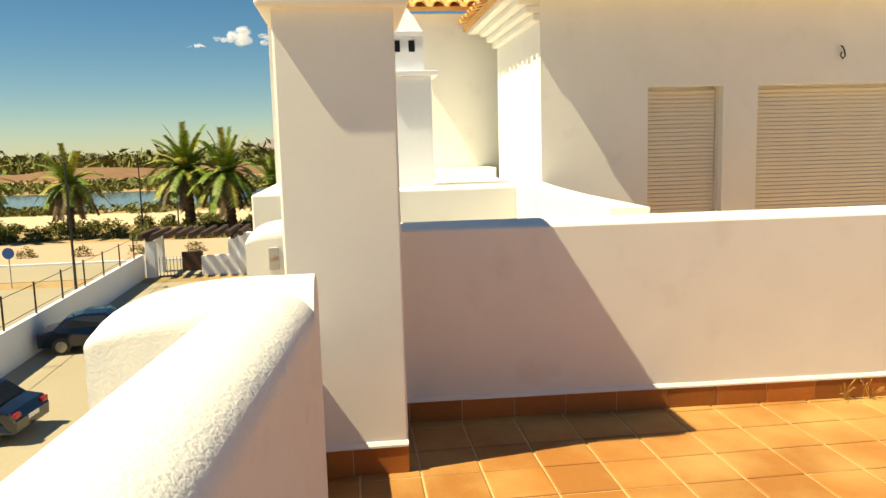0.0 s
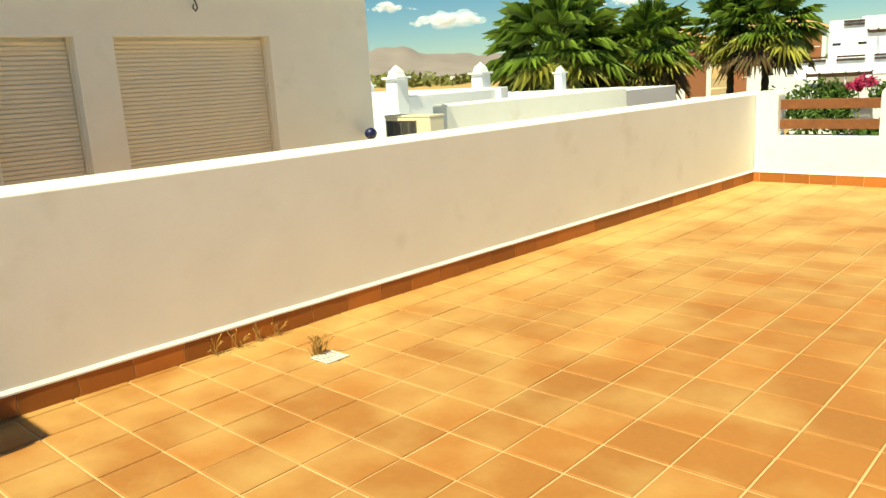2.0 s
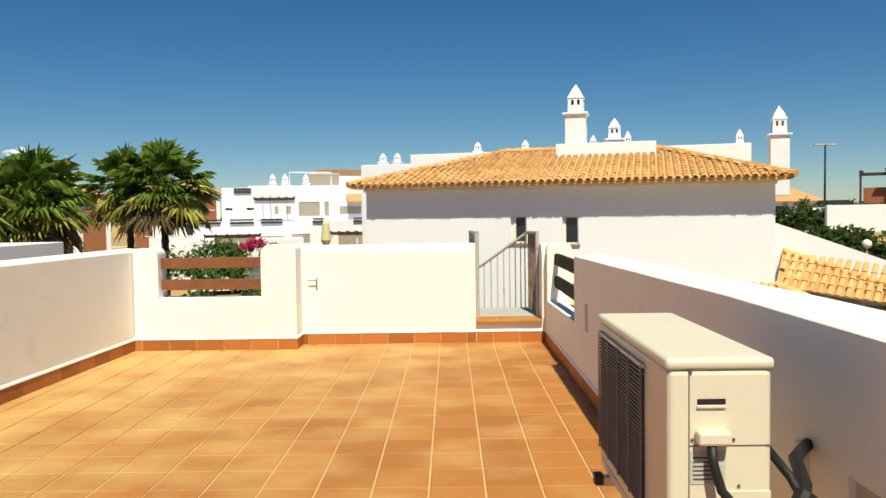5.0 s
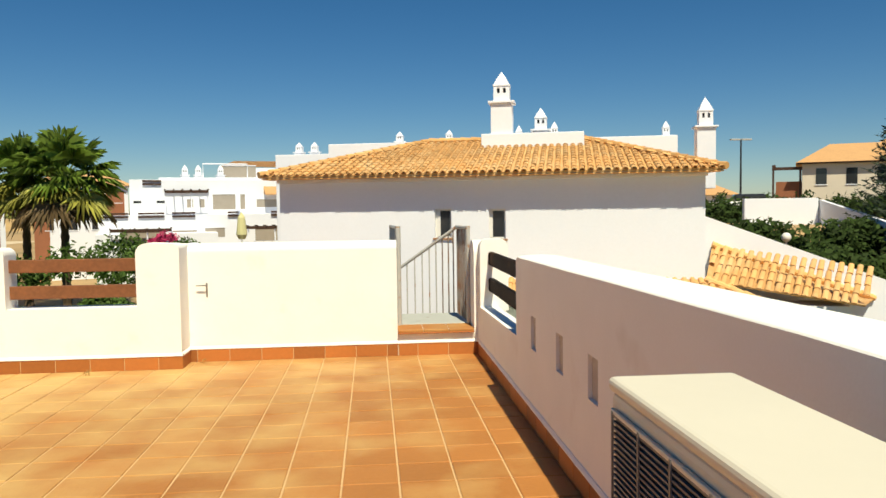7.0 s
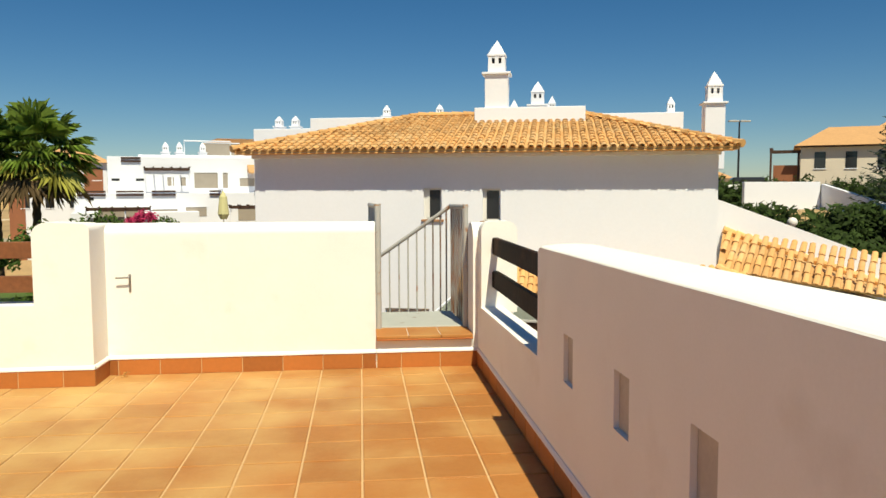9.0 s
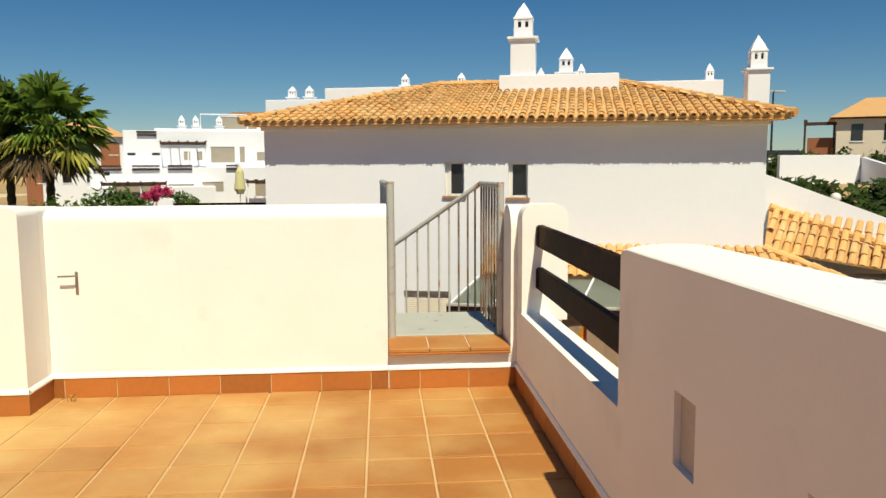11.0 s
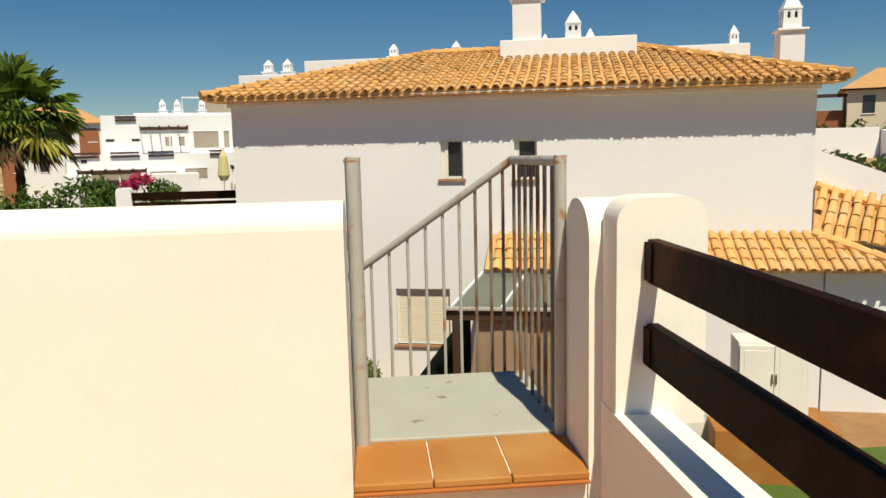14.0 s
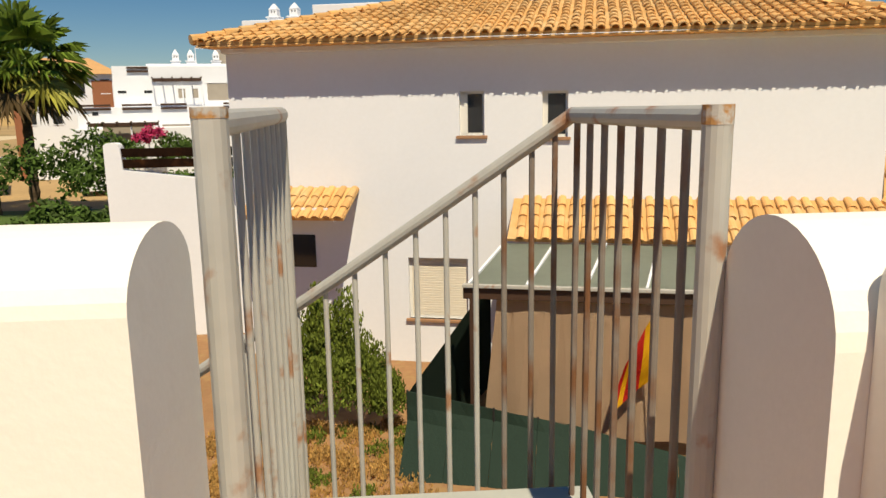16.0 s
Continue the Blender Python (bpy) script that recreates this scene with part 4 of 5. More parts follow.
for k in range(5):
    u = 5.92 + 0.9 * k
    part("glazing_bar", tube(bmesh.new(), [(u - 0.33, v1 - 0.03, zb + 0.015), (u, v0, zt + 0.02)], 0.028, 4), PLASTER_FAR, pergola)
part("front_beam", boxed(5.5, 9.75, v1 - 0.06, v1 + 0.06, zb - 0.22, zb - 0.02, 0.01), DARK_WOOD, pergola)
part("gutter", boxed(5.5, 9.75, v1 - 0.12, v1 - 0.05, zb - 0.03, zb + 0.03, 0.01), STEEL, pergola)
for u in (5.66, 9.6):
    part("post", boxed(u - 0.06, u + 0.06, v1 - 0.06, v1 + 0.06, YARD, zb - 0.2, 0.008), DARK_WOOD, pergola)
bm = bmesh.new()
n = 14
top = [bm.verts.new((6.02 + 3.55 * k / n, v1 + 0.1 + 0.02 * math.sin(k * 1.9), zb - 0.2)) for k in range(n + 1)]
bot = [bm.verts.new((5.82 + 3.75 * k / n, v1 - 0.18 + 0.05 * math.sin(k * 1.9), -3.75)) for k in range(n + 1)]
for k in range(n):
    bm.faces.new((top[k], top[k + 1], bot[k + 1], bot[k]))
bmesh.ops.solidify(bm, geom=bm.faces[:], thickness=0.006)
part("screen", bm, SCREEN, pergola, "plain beige fabric screen")
fence = thing("garden_fence", HM, "low fence covered with dark green netting", "fence")
for k in range(8):
    a = 4.75 + 0.66 * k
    bm = boxed(a, a + 0.655, -4.42, -4.40, YARD, -2.90 - 0.105 * k, 0.0)
    for v in bm.verts:
        if v.co.z > -3.95:
            v.co.z -= 0.159 * (v.co.x - a)
    bmesh.ops.subdivide_edges(bm, edges=bm.edges[:], cuts=4, use_grid_fill=True)
    for v in bm.verts:
        v.co.y += 0.03 * noise.noise(v.co * 3) - 1.0 * max(0.0, -3.3 - v.co.z)
        v.co.z += 0.012 * noise.noise(v.co * 6)
    part("netting", bm, NET, fence)
    part("post", tube(bmesh.new(), [(a, -4.41, YARD), (a, -4.41, -2.88 - 0.105 * k)], 0.02, 6), BLACK_IRON, fence)
bm = bmesh.new()
q = [bm.verts.new(p) for p in ((4.78, -4.40, YARD), (5.62, -1.2, YARD), (5.62, -1.2, -1.9), (4.78, -4.40, -2.90))]
f = bm.faces.new(q)
bmesh.ops.solidify(bm, geom=[f], thickness=0.02)
part("netting", bm, NET, fence)
flag = thing("flag", HM @ Matrix.Translation((8.42, -4.0, -1.58)), "small red and yellow flag on a stick", "flag")
RED, YELLOW = material("red_cloth", (0.55, 0.02, 0.012), 0.8, vary=0.05), material("yellow_cloth", (0.75, 0.42, 0.01), 0.8, vary=0.05)
part("stick", tube(bmesh.new(), [(0, 0, -2.4), (0, 0, 0.12)], 0.012, 6), DARK_WOOD, flag)
for mat, w0, w1 in ((RED, 0.0, 0.07), (YELLOW, 0.07, 0.21), (RED, 0.21, 0.42), (YELLOW, 0.42, 0.50), (RED, 0.50, 0.58)):
    bm = bmesh.new()
    n = 10
    rows = []
    for i in range(n + 1):
        t = i / n
        rows.append([bm.verts.new((-w * (0.75 + 0.35 * t), 0.05 * math.sin(6 * t + 9 * w), -1.5 * w - (1.05 - 0.45 * w) * t)) for w in (w0, w1)])
    for r0, r1_ in zip(rows, rows[1:]):
        bm.faces.new((r0[0], r0[1], r1_[1], r1_[0]))
    bmesh.ops.solidify(bm, geom=bm.faces[:], thickness=0.004)
    part("stripe", bm, mat, flag)

# garden between the houses
mounds("oleander_bush", [(-0.95, 20.6, -3.1, 0.42, 0.5, 1.25), (-0.6, 20.5, -3.0, 0.3, 0.4, 1.45), (-0.25, 20.3, -3.3, 0.4, 0.5, 0.95), (0.05, 20.25, -3.5, 0.3, 0.4, 0.6), (-1.45, 20.9, -3.2, 0.5, 0.5, 1.15), (-1.1, 20.7, -2.9, 0.2, 0.3, 1.35), (-0.8, 20.2, -3.4, 0.7, 0.4, 0.8)], BUSH, "loose olive green bush in the dry garden", 21, 0.055, per=650, upright=1.8)
mounds("dry_grass", [(rnd.uniform(-4.5, 0.6), rnd.uniform(12.5, 20.5), YARD, 0.3, 0.3, rnd.uniform(0.04, 0.2)) for _ in range(210)], DRY, "dry yellow grass on the bare garden slope", 22, 0.045, "grass", 60, upright=2.5)
mounds("green_weeds", [(rnd.uniform(-3.5, 0.4), rnd.uniform(14.5, 20.3), YARD, 0.2, 0.2, rnd.uniform(0.05, 0.22)) for _ in range(45)], BUSH, "green weeds among the dry garden grass", 23, 0.045, "grass", 50, upright=2.0)
WHITE_PAINT = material("white_painted_wood", (0.80, 0.79, 0.75), 0.5, vary=0.02)
cab = thing("outdoor_cabinet", pose(6.35, 17.75, -3.1, 0, 0, -14.4), "white two-door outdoor cabinet on a tiled step", "cabinet")
part("body", boxed(-0.55, 0.55, 0.02, 0.6, 0, 1.35, 0.01), WHITE_PAINT, cab)
for s in (-1, 1):
    d = part("door", boxed(min(0.005 * s, 0.53 * s), max(0.005 * s, 0.53 * s), -0.02, 0.018, 0.04, 1.30, 0.006), WHITE_PAINT, cab)
    part("door_panel", boxed(min(0.08 * s, 0.46 * s), max(0.08 * s, 0.46 * s), -0.026, -0.018, 0.12, 1.22, 0.004), WHITE_PAINT, d)
    part("handle", boxed(0.03 * s - 0.012, 0.03 * s + 0.012, -0.05, -0.02, 0.68, 0.84, 0.004), CHROME, d, "chrome door handle")
step = setting("garden_step", boxed(-0.95, 0.95, -0.35, 0.9, -0.9, 0, 0.02, m=pose(6.35, 17.75, -3.1, 0, 0, -14.4)), TILE, "terracotta edged garden step")
low = thing("garden_bench_box", pose(5.3, 18.6, -3.1, 0, 0, -14.4), "low white slatted garden storage box", "storage box")
part("body", boxed(-0.4, 0.4, -0.25, 0.25, -0.9, 0.42, 0.01), WHITE_PAINT, low)
part("lid", boxed(-0.46, 0.46, -0.31, 0.31, 0.42, 0.5, 0.012), WHITE_PAINT, low)
for k in range(5):
    part("slat", boxed(-0.38, 0.38, -0.262, -0.25, 0.0 + 0.08 * k, 0.06 + 0.08 * k, 0.003), WHITE_PAINT, low)

# ---- neighbouring house beside the terrace ----
NX = -8.1
nb = thing("neighbour_house", pose(0, 0, 0), "white rendered house with closed cream roller shutters", "house")
nh = [(-0.13, 0.73, 0.2, 2.35), (1.13, 3.06, 0.2, 2.35)]
us, vs = holed(nh, -1.32, 4.66, GZ, 3.3)
bm = sheet(bmesh.new(), us, vs, nh, lambda u, v, d: (NX - d, u, v), 0.17)
bmesh.ops.remove_doubles(bm, verts=bm.verts, dist=0.0005)
part("wall", bm, PLASTER, nb)
part("inner_block", boxed(-10.45, NX - 0.3, -1.319, 4.659, GZ, 3.3), PLASTER, nb)
part("end_wall", boxed(NX - 0.3, NX - 0.003, -1.32, -1.30, GZ, 3.3), PLASTER, nb)
part("end_wall", boxed(NX - 0.3, NX - 0.003, 4.64, 4.66, GZ, 3.3), PLASTER, nb)
for (y0, y1, z0, z1), name in zip(nh, ("roller_shutter", "roller_shutter")):
    w = new("window")
    w.parent = nb
    for k in range(int((z1 - z0) / 0.045)):
        z = z0 + 0.045 * k
        part("slat", boxed(NX - 0.15, NX - 0.125, y0 + 0.03, y1 - 0.03, z + 0.002, z + 0.044, 0.008, seg=1), SHUTTER, w)
    for ya, yb in ((y0, y0 + 0.03), (y1 - 0.03, y1)):
        part("guide_rail", boxed(NX - 0.165, NX - 0.11, ya, yb, z0, z1), SHUTTER, w)
nroof = new("roof")
nroof.parent = nb
NE = 3.40
tiled_roof(nroof, (NX + 0.28, -1.75, NE), (-10.9, -1.75, NE), (-9.6, 1.6, NE + 1.0), (-9.4, 1.6, NE + 1.0), 2)
tiled_roof(nroof, (NX + 0.28, 5.2, NE), (NX + 0.28, -1.75, NE), (-9.5, 1.6, NE + 1.0), (-9.5, 1.7, NE + 1.0), 1)
part("eave_slab", boxed(-10.8, NX + 0.27, -1.66, 5.1, 3.30, 3.38, 0.01), PLASTER, nroof)
for k, (o, z) in enumerate(((0.07, 3.06), (0.15, 3.14), (0.24, 3.22))):
    part("cornice_moulding", boxed(-10.45, NX - 0.02, -1.32 - o, -1.31, z, z + 0.08, 0.02), PLASTER, nb)
lamp = thing("wall_lamp_hook", pose(NX, 2.09, 2.70), "black bare lamp wire and socket on the wall", "lamp")
part("socket", tube(bmesh.new(), [(0.0, 0, 0.06), (0.03, 0, 0.05), (0.045, 0.015, 0.0), (0.04, 0.03, -0.05), (0.045, 0.0, -0.085), (0.045, -0.03, -0.05), (0.045, -0.015, -0.01)], 0.008, 6), BLACK_IRON, lamp)

# farther wing with chimney block and ledges
wing2 = thing("neighbour_wing", pose(0, 0, 0), "white rendered wing with a clay tile roof edge", "house wing")
bm = boxed(-18, -11.0, -4.4, 3.0, GZ, 3.62)
part("wall", bm, PLASTER, wing2)
r3 = new("roof")
r3.parent = wing2
tiled_roof(r3, (-10.7, 0.5, 3.66), (-10.7, -2.85, 3.66), (-13.5, -2.85, 4.7), (-13.5, 0.5, 4.7), 1)
setting("neighbour_ledge", boxed(-10.98, -8.12, -4.4, -1.345, GZ, 1.33, 0.02), PLASTER, "white rendered terrace ledge")
setting("neighbour_parapet", boxed(-10.97, -10.5, -2.15, -1.345, 1.32, 1.47, 0.02), PLASTER, "white rendered low parapet")
bm = bmesh.new()
top = [(-8.11, 1.37), (-7.4, 1.342), (-6.6, 1.326), (-5.9, 1.322), (-5.1, 1.32)]
extrude(bm, [(-8.11, GZ), (-5.1, GZ)] + [(x, z) for x, z in top[::-1]], "y", -1.60, -1.31)
setting("neighbour_party_wall", bm, PLASTER, "white rendered party wall sweeping up to the house")
nch = chimney(pose(-9.05, -2.70, 1.33), "square white chimney block with a lantern top", 0.58, 1.24, 0.72)
# terrace beyond the neighbour
part_label = "white rendered neighbouring terrace wall"
setting("neighbour_terrace_wall", extrude(bmesh.new(), coped(-8.6, -8.3, GZ, 1.33, 0.04), "y", 6.4, 12.0), PLASTER, part_label)
setting("neighbour_terrace_floor", boxed(-16, -4.7, 4.7, 12.5, GZ, -0.05), PLASTER, "white neighbouring terrace block")
# Hidden behind the parapet; added so warm light bounces onto the neighbour's wall.
setting("neighbour_floor", boxed(NX, -5.14, -1.305, 4.69, -0.3, 0.0), TILE, "unseen terracotta floor added to bounce warm light")
ac2 = air_conditioner("air_conditioner", pose(-7.75, 4.95, 0.62, 0, 0, 180), "cream outdoor air conditioner beside the neighbouring house", 0.30, 0.9, 0.63)
ac2.matrix_basis = pose(-8.35, 5.10, 0.62, 0, 0, 90) @ Matrix.Translation((0, -0.9, 0))
part("stand", boxed(0.05, 0.28, 0.1, 0.8, -0.7, 0.0), PLASTER, ac2)
ball = tagged(part("garden_ball", tube(bmesh.new(), [(0, 0, 0), (0, 0, 0.04), (0, 0, 0.1), (0, 0, 0.16), (0, 0, 0.19)], [0.04, 0.09, 0.11, 0.08, 0.02], 14), material("dark_blue_plastic", (0.01, 0.012, 0.07), 0.4), smooth=True), "dark blue rounded lamp cap on the wall", "lamp cap")
ball.matrix_basis = pose(-7.95, 4.45, 0.98) @ Matrix.Diagonal((0.8, 0.8, 0.8, 1))


def terrace_post(x, y, z, label="white rendered terrace post with a pyramid cap"):
    p = thing("terrace_post", pose(x, y, z), label, "post", "terrace posts")
    part("shaft", boxed(-0.17, 0.17, -0.17, 0.17, -2, 0.3, 0.01), PLASTER_FAR, p)
    bm = boxed(-0.23, 0.23, -0.23, 0.23, 0.3, 0.35, 0.01)
    vs = [bm.verts.new((a * 0.14, b * 0.14, 0.35)) for a, b in ((-1, -1), (1, -1), (1, 1), (-1, 1))]
    ms = [bm.verts.new((a * 0.11, b * 0.11, 0.47)) for a, b in ((-1, -1), (1, -1), (1, 1), (-1, 1))]
    tip = bm.verts.new((0, 0, 0.60))
    for k in range(4):
        bm.faces.new((vs[k], vs[(k + 1) % 4], ms[(k + 1) % 4], ms[k]))
        bm.faces.new((ms[k], ms[(k + 1) % 4], tip))
    part("cap", bm, PLASTER_FAR, p)
    return p


terrace_post(-12.2, 9.15, 1.45)
terrace_post(-12.63, 12.5, 1.45)
terrace_post(-19.5, 14.0, 1.2)
terrace_post(-24.0, 19.0, 1.2)
terrace_post(-18.0, 24.0, 1.3)
setting("far_terrace_wall", boxed(-22, -11.9, 12.35, 12.65, GZ, 1.42, 0.02), PLASTER_FAR, "white far terrace parapet")
setting("far_terrace_side", boxed(-12.35, -12.05, 9.3, 12.35, GZ, 1.38, 0.02), PLASTER_FAR, "white far terrace parapet side")
setting("far_terrace_block", boxed(-30, -14, 13, 26, GZ, 0.9, 0.02), PLASTER_FAR, "white block of neighbouring terraces")

# ---- palms ----


def fan_leaf(bm, origin, way, up, length, radius, rnd, droop):
    """A stalk and a fan of narrow folded blades."""
    side = way.cross(up).normalized()
    tipv = origin + way * length + Vector((0, 0, -droop * 0.25 * length))
    tube(bm, [origin, origin.lerp(tipv, 0.5) + Vector((0, 0, 0.06 * length)), tipv], [0.035, 0.025, 0.02], 4)
    d = (way + Vector((0, 0, -droop * 0.5))).normalized()
    s2 = d.cross(Vector((0, 0, 1)))
    side = s2.normalized() if s2.length > 0.1 else side
    n = 19
    for k in range(n):
        a = radians(-112 + 224 * k / (n - 1)) + rnd.uniform(-0.04, 0.04)
        r = radius * (0.72 + 0.28 * math.cos(a * 0.8)) * rnd.uniform(0.85, 1.08)
        bl = (d * math.cos(a) + side * math.sin(a)).normalized()
        wv = bl.cross(d.cross(side)).normalized() * radius * 0.055
        mid = tipv + bl * r * 0.62
        end = tipv + bl * r + Vector((0, 0, -r * rnd.uniform(0.1, 0.42)))
        v = [bm.verts.new(p) for p in (tipv, mid - wv, end, mid + wv)]
        bm.faces.new((v[0], v[1], v[2]))
        bm.faces.new((v[0], v[2], v[3]))


def feather_leaf(bm, origin, way, length, rnd, droop):
    pts = []
    p, d = origin.copy(), way.normalized()
    n = 9
    for k in range(n + 1):
        pts.append(p.copy())
        p = p + d * (length / n)
        d = (d + Vector((0, 0, -droop / n))).normalized()
    tube(bm, pts, [0.05 * (1 - 0.85 * k / n) for k in range(n + 1)], 3)
    for k in range(1, n + 1):
        a = pts[k]
        dr = (pts[k] - pts[k - 1]).normalized()
        side = dr.cross(Vector((0, 0, 1)))
        side = side.normalized() if side.length > 0.05 else Vector((1, 0, 0))
        for s in (-1, 1):
            for h in (0.0, 0.33, 0.66):
                o = pts[k - 1].lerp(a, h)
                L = length * 0.20 * (1 - 0.6 * abs((k + h) / n - 0.45)) * rnd.uniform(0.8, 1.1)
                tip = o + (side * s * 0.8 + dr * 0.6 + Vector((0, 0, 0.15))).normalized() * L + Vector((0, 0, -L * 0.25))
                w = dr * 0.12
                bm.faces.new([bm.verts.new(q) for q in (o - w, tip, o + w)])


def palm(x, y, crown_z, size, seed, fan=True, label="", leaves=46, trunk_r=0.26, base=None):
    rnd = random.Random(seed)
    base = GZ if base is None else base
    t = thing("palm_tree", pose(x, y, base), label, "palm tree", "palm trees")
    h = crown_z - base
    bm = bmesh.new()
    n = 26
    lean = Vector((rnd.uniform(-0.2, 0.2), rnd.uniform(-0.2, 0.2), 0))
    tube(bm, [Vector((0, 0, h * k / n)) + lean * (k / n) ** 2 for k in range(n + 1)], [trunk_r * (1.25 - 0.4 * k / n) * (1.12 if k % 2 else 0.92) for k in range(n + 1)], 10)
    part("trunk", bm, TRUNK, t)
    crown, low, dry = bmesh.new(), bmesh.new(), bmesh.new()
    top = Vector((0, 0, h)) + lean
    for k in range(leaves):
        a = k * 2.39996 + rnd.uniform(-0.2, 0.2)
        e = radians(82 - 118 * (k / leaves) ** 0.85) + rnd.uniform(-0.12, 0.12)
        way = Vector((math.cos(a) * math.cos(e), math.sin(a) * math.cos(e), math.sin(e)))
        L = size * rnd.uniform(0.82, 1.1)
        tgt = dry if k > leaves * 0.84 else low if k > leaves * 0.66 and fan or not fan and k % 3 == 0 else crown
        if fan:
            fan_leaf(tgt, top + way * 0.15, way, Vector((0, 0, 1)) if abs(way.z) < 0.95 else Vector((1, 0, 0)), L * 0.55, L * 0.5, rnd, 0.3 + 0.7 * k / leaves)
        else:
            feather_leaf(tgt, top, way, L, rnd, 0.9 + 0.9 * (k / leaves))
    part("crown", crown, FROND, t)
    part("lower_leaves", low, FROND_LOW, t, "yellow-green hanging fronds")
    part("dry_leaves", dry, FROND_DRY, t, "dry yellow hanging fronds")
    return t


FAN = "fan palm with a dense green crown and dry skirt"
palm(-20.6, 28.2, 2.5, 3.5, 31, True, FAN, 64)
palm(-23.5, 31.5, 2.7, 3.2, 35, True, FAN, 60)
palm(-19.2, 33.7, 2.5, 2.8, 32, True, FAN, 54)
palm(-21.6, 56.0, 3.9, 3.9, 33, True, FAN, 62)
palm(-25.0, 58.0, 4.0, 3.6, 34, True, FAN, 54)
palm(-27.5, 50.0, 2.8, 3.0, 36, True, FAN, 46)
DATE = "feathery date palm with arching fronds beside the promenade"
palm(-72.68, -18.0, 0.4, 4.3, 41, False, DATE, 60, 0.42)
palm(-71.19, -14.1, -0.1, 4.2, 42, False, DATE, 56, 0.40)
palm(-70.45, -27.75, -0.6, 3.62, 43, False, DATE, 40, 0.28)
palm(-68.34, -34.34, -0.4, 3.62, 44, False, DATE, 40, 0.28)
palm(-74.55, -10.36, -1.6, 4.25, 45, False, DATE, 40, 0.35)

# ---- car park and promenade ----
wall_p = setting("perimeter_wall", boxed(0, 31, -0.12, 0.12, 0, 1.4, 0.02, m=Matrix.Translation((-15.0, -14.9, GZ)) @ Matrix.Rotation(radians(181.2), 4, "Z")), PLASTER_FAR, "white rendered car park wall with railing")
rail = thing("perimeter_railing", Matrix.Translation((-15.0, -14.9, GZ)) @ Matrix.Rotation(radians(181.2), 4, "Z"), "dark wire fence railing on the wall", "fence")
for k in range(11):
    part("post", tube(bmesh.new(), [(0.3 + 2.9 * k, 0, 1.35), (0.3 + 2.9 * k, 0, 2.6)], 0.035, 6), BLACK_IRON, rail)
for z in (1.6, 2.5):
    part("wire", tube(bmesh.new(), [(0, 0, z), (30.8, 0, z)], 0.014, 5), BLACK_IRON, rail)


def car(m, label, seed):
    c = thing("car", m, label, "car", "parked cars")
    PAINT = CAR_PAINT
    prof = [(-2.1, 0.32), (-2.12, 0.62), (-1.98, 0.86), (-1.55, 0.93), (-1.15, 1.30), (-0.55, 1.45), (0.25, 1.44), (0.85, 1.05), (1.15, 0.94), (1.85, 0.80), (2.08, 0.58), (2.06, 0.30)]
    bm = bmesh.new()
    rings = []
    for y, s in ((-0.86, 0.90), (-0.82, 1.0), (0.0, 1.03), (0.82, 1.0), (0.86, 0.90)):
        rings.append([bm.verts.new((x * (0.985 if s < 1 else 1), y * (0.80 if z > 1.1 else 1.0), 0.3 + (z - 0.3) * s)) for x, z in prof])
    for r0, r1_ in zip(rings, rings[1:]):
        for k in range(len(prof)):
            kk = (k + 1) % len(prof)
            bm.faces.new((r0[k], r0[kk], r1_[kk], r1_[k]))
    bm.faces.new(rings[0])
    bm.faces.new(rings[-1][::-1])
    bmesh.ops.recalc_face_normals(bm, faces=bm.faces)
    part("body", bm, PAINT, c, smooth=False)
    for s in (-1, 1):
        bm = bmesh.new()
        y = s * 0.725
        q = [bm.verts.new(p) for p in ((-1.15, s * 0.87, 0.97), (0.75, s * 0.87, 0.99), (0.2, y, 1.36), (-0.6, y, 1.37), (-1.0, y, 1.28))]
        bm.faces.new(q)
        bmesh.ops.solidify(bm, geom=bm.faces[:], thickness=0.01)
        part("side_window", bm, GLASS_DARK, c)
        for x in (-1.3, 1.32):
            bm = tube(bmesh.new(), [(x, s * 0.70, 0.32), (x, s * 0.88, 0.32)], 0.32, 20)
            w = part("wheel", bm, DARK, c)
            part("rim", tube(bmesh.new(), [(x, s * 0.875, 0.32), (x, s * 0.895, 0.32)], 0.20, 14), CHROME, w, "silver alloy rim")
        part("tail_light", boxed(-2.11, -2.02, min(s * 0.55, s * 0.82), max(s * 0.55, s * 0.82), 0.68, 0.82, 0.02), CAR_RED, c, "red tail light")
        part("headlight", boxed(1.93, 2.05, min(s * 0.5, s * 0.8), max(s * 0.5, s * 0.8), 0.62, 0.72, 0.02), CHROME, c)
    bm = bmesh.new()
    q = [bm.verts.new(p) for p in ((-1.56, -0.70, 0.97), (-1.56, 0.70, 0.97), (-1.17, 0.6, 1.31), (-1.17, -0.6, 1.31))]
    bm.faces.new(q)
    bmesh.ops.solidify(bm, geom=bm.faces[:], thickness=0.02)
    part("rear_window", bm, GLASS_DARK, c)
    part("number_plate", boxed(-2.135, -2.12, -0.26, 0.26, 0.52, 0.63), WHITE_PLASTIC, c)
    return c


CAR_PAINT = material("black_blue_car_paint", (0.008, 0.009, 0.016), 0.12, grain=5, vary=0.02, bump=0, spec=0.8)
CAR_RED = material("red_lens", (0.35, 0.01, 0.01), 0.2, bump=0)
car(pose(-29.6, -12.8, GZ + 0.02, 0, 0, 96), "black parked estate car beside the white wall", 1)
car(pose(-20.6, -13.9, GZ + 0.02, 0, 0, -96), "dark blue parked saloon car with red tail lights", 2)

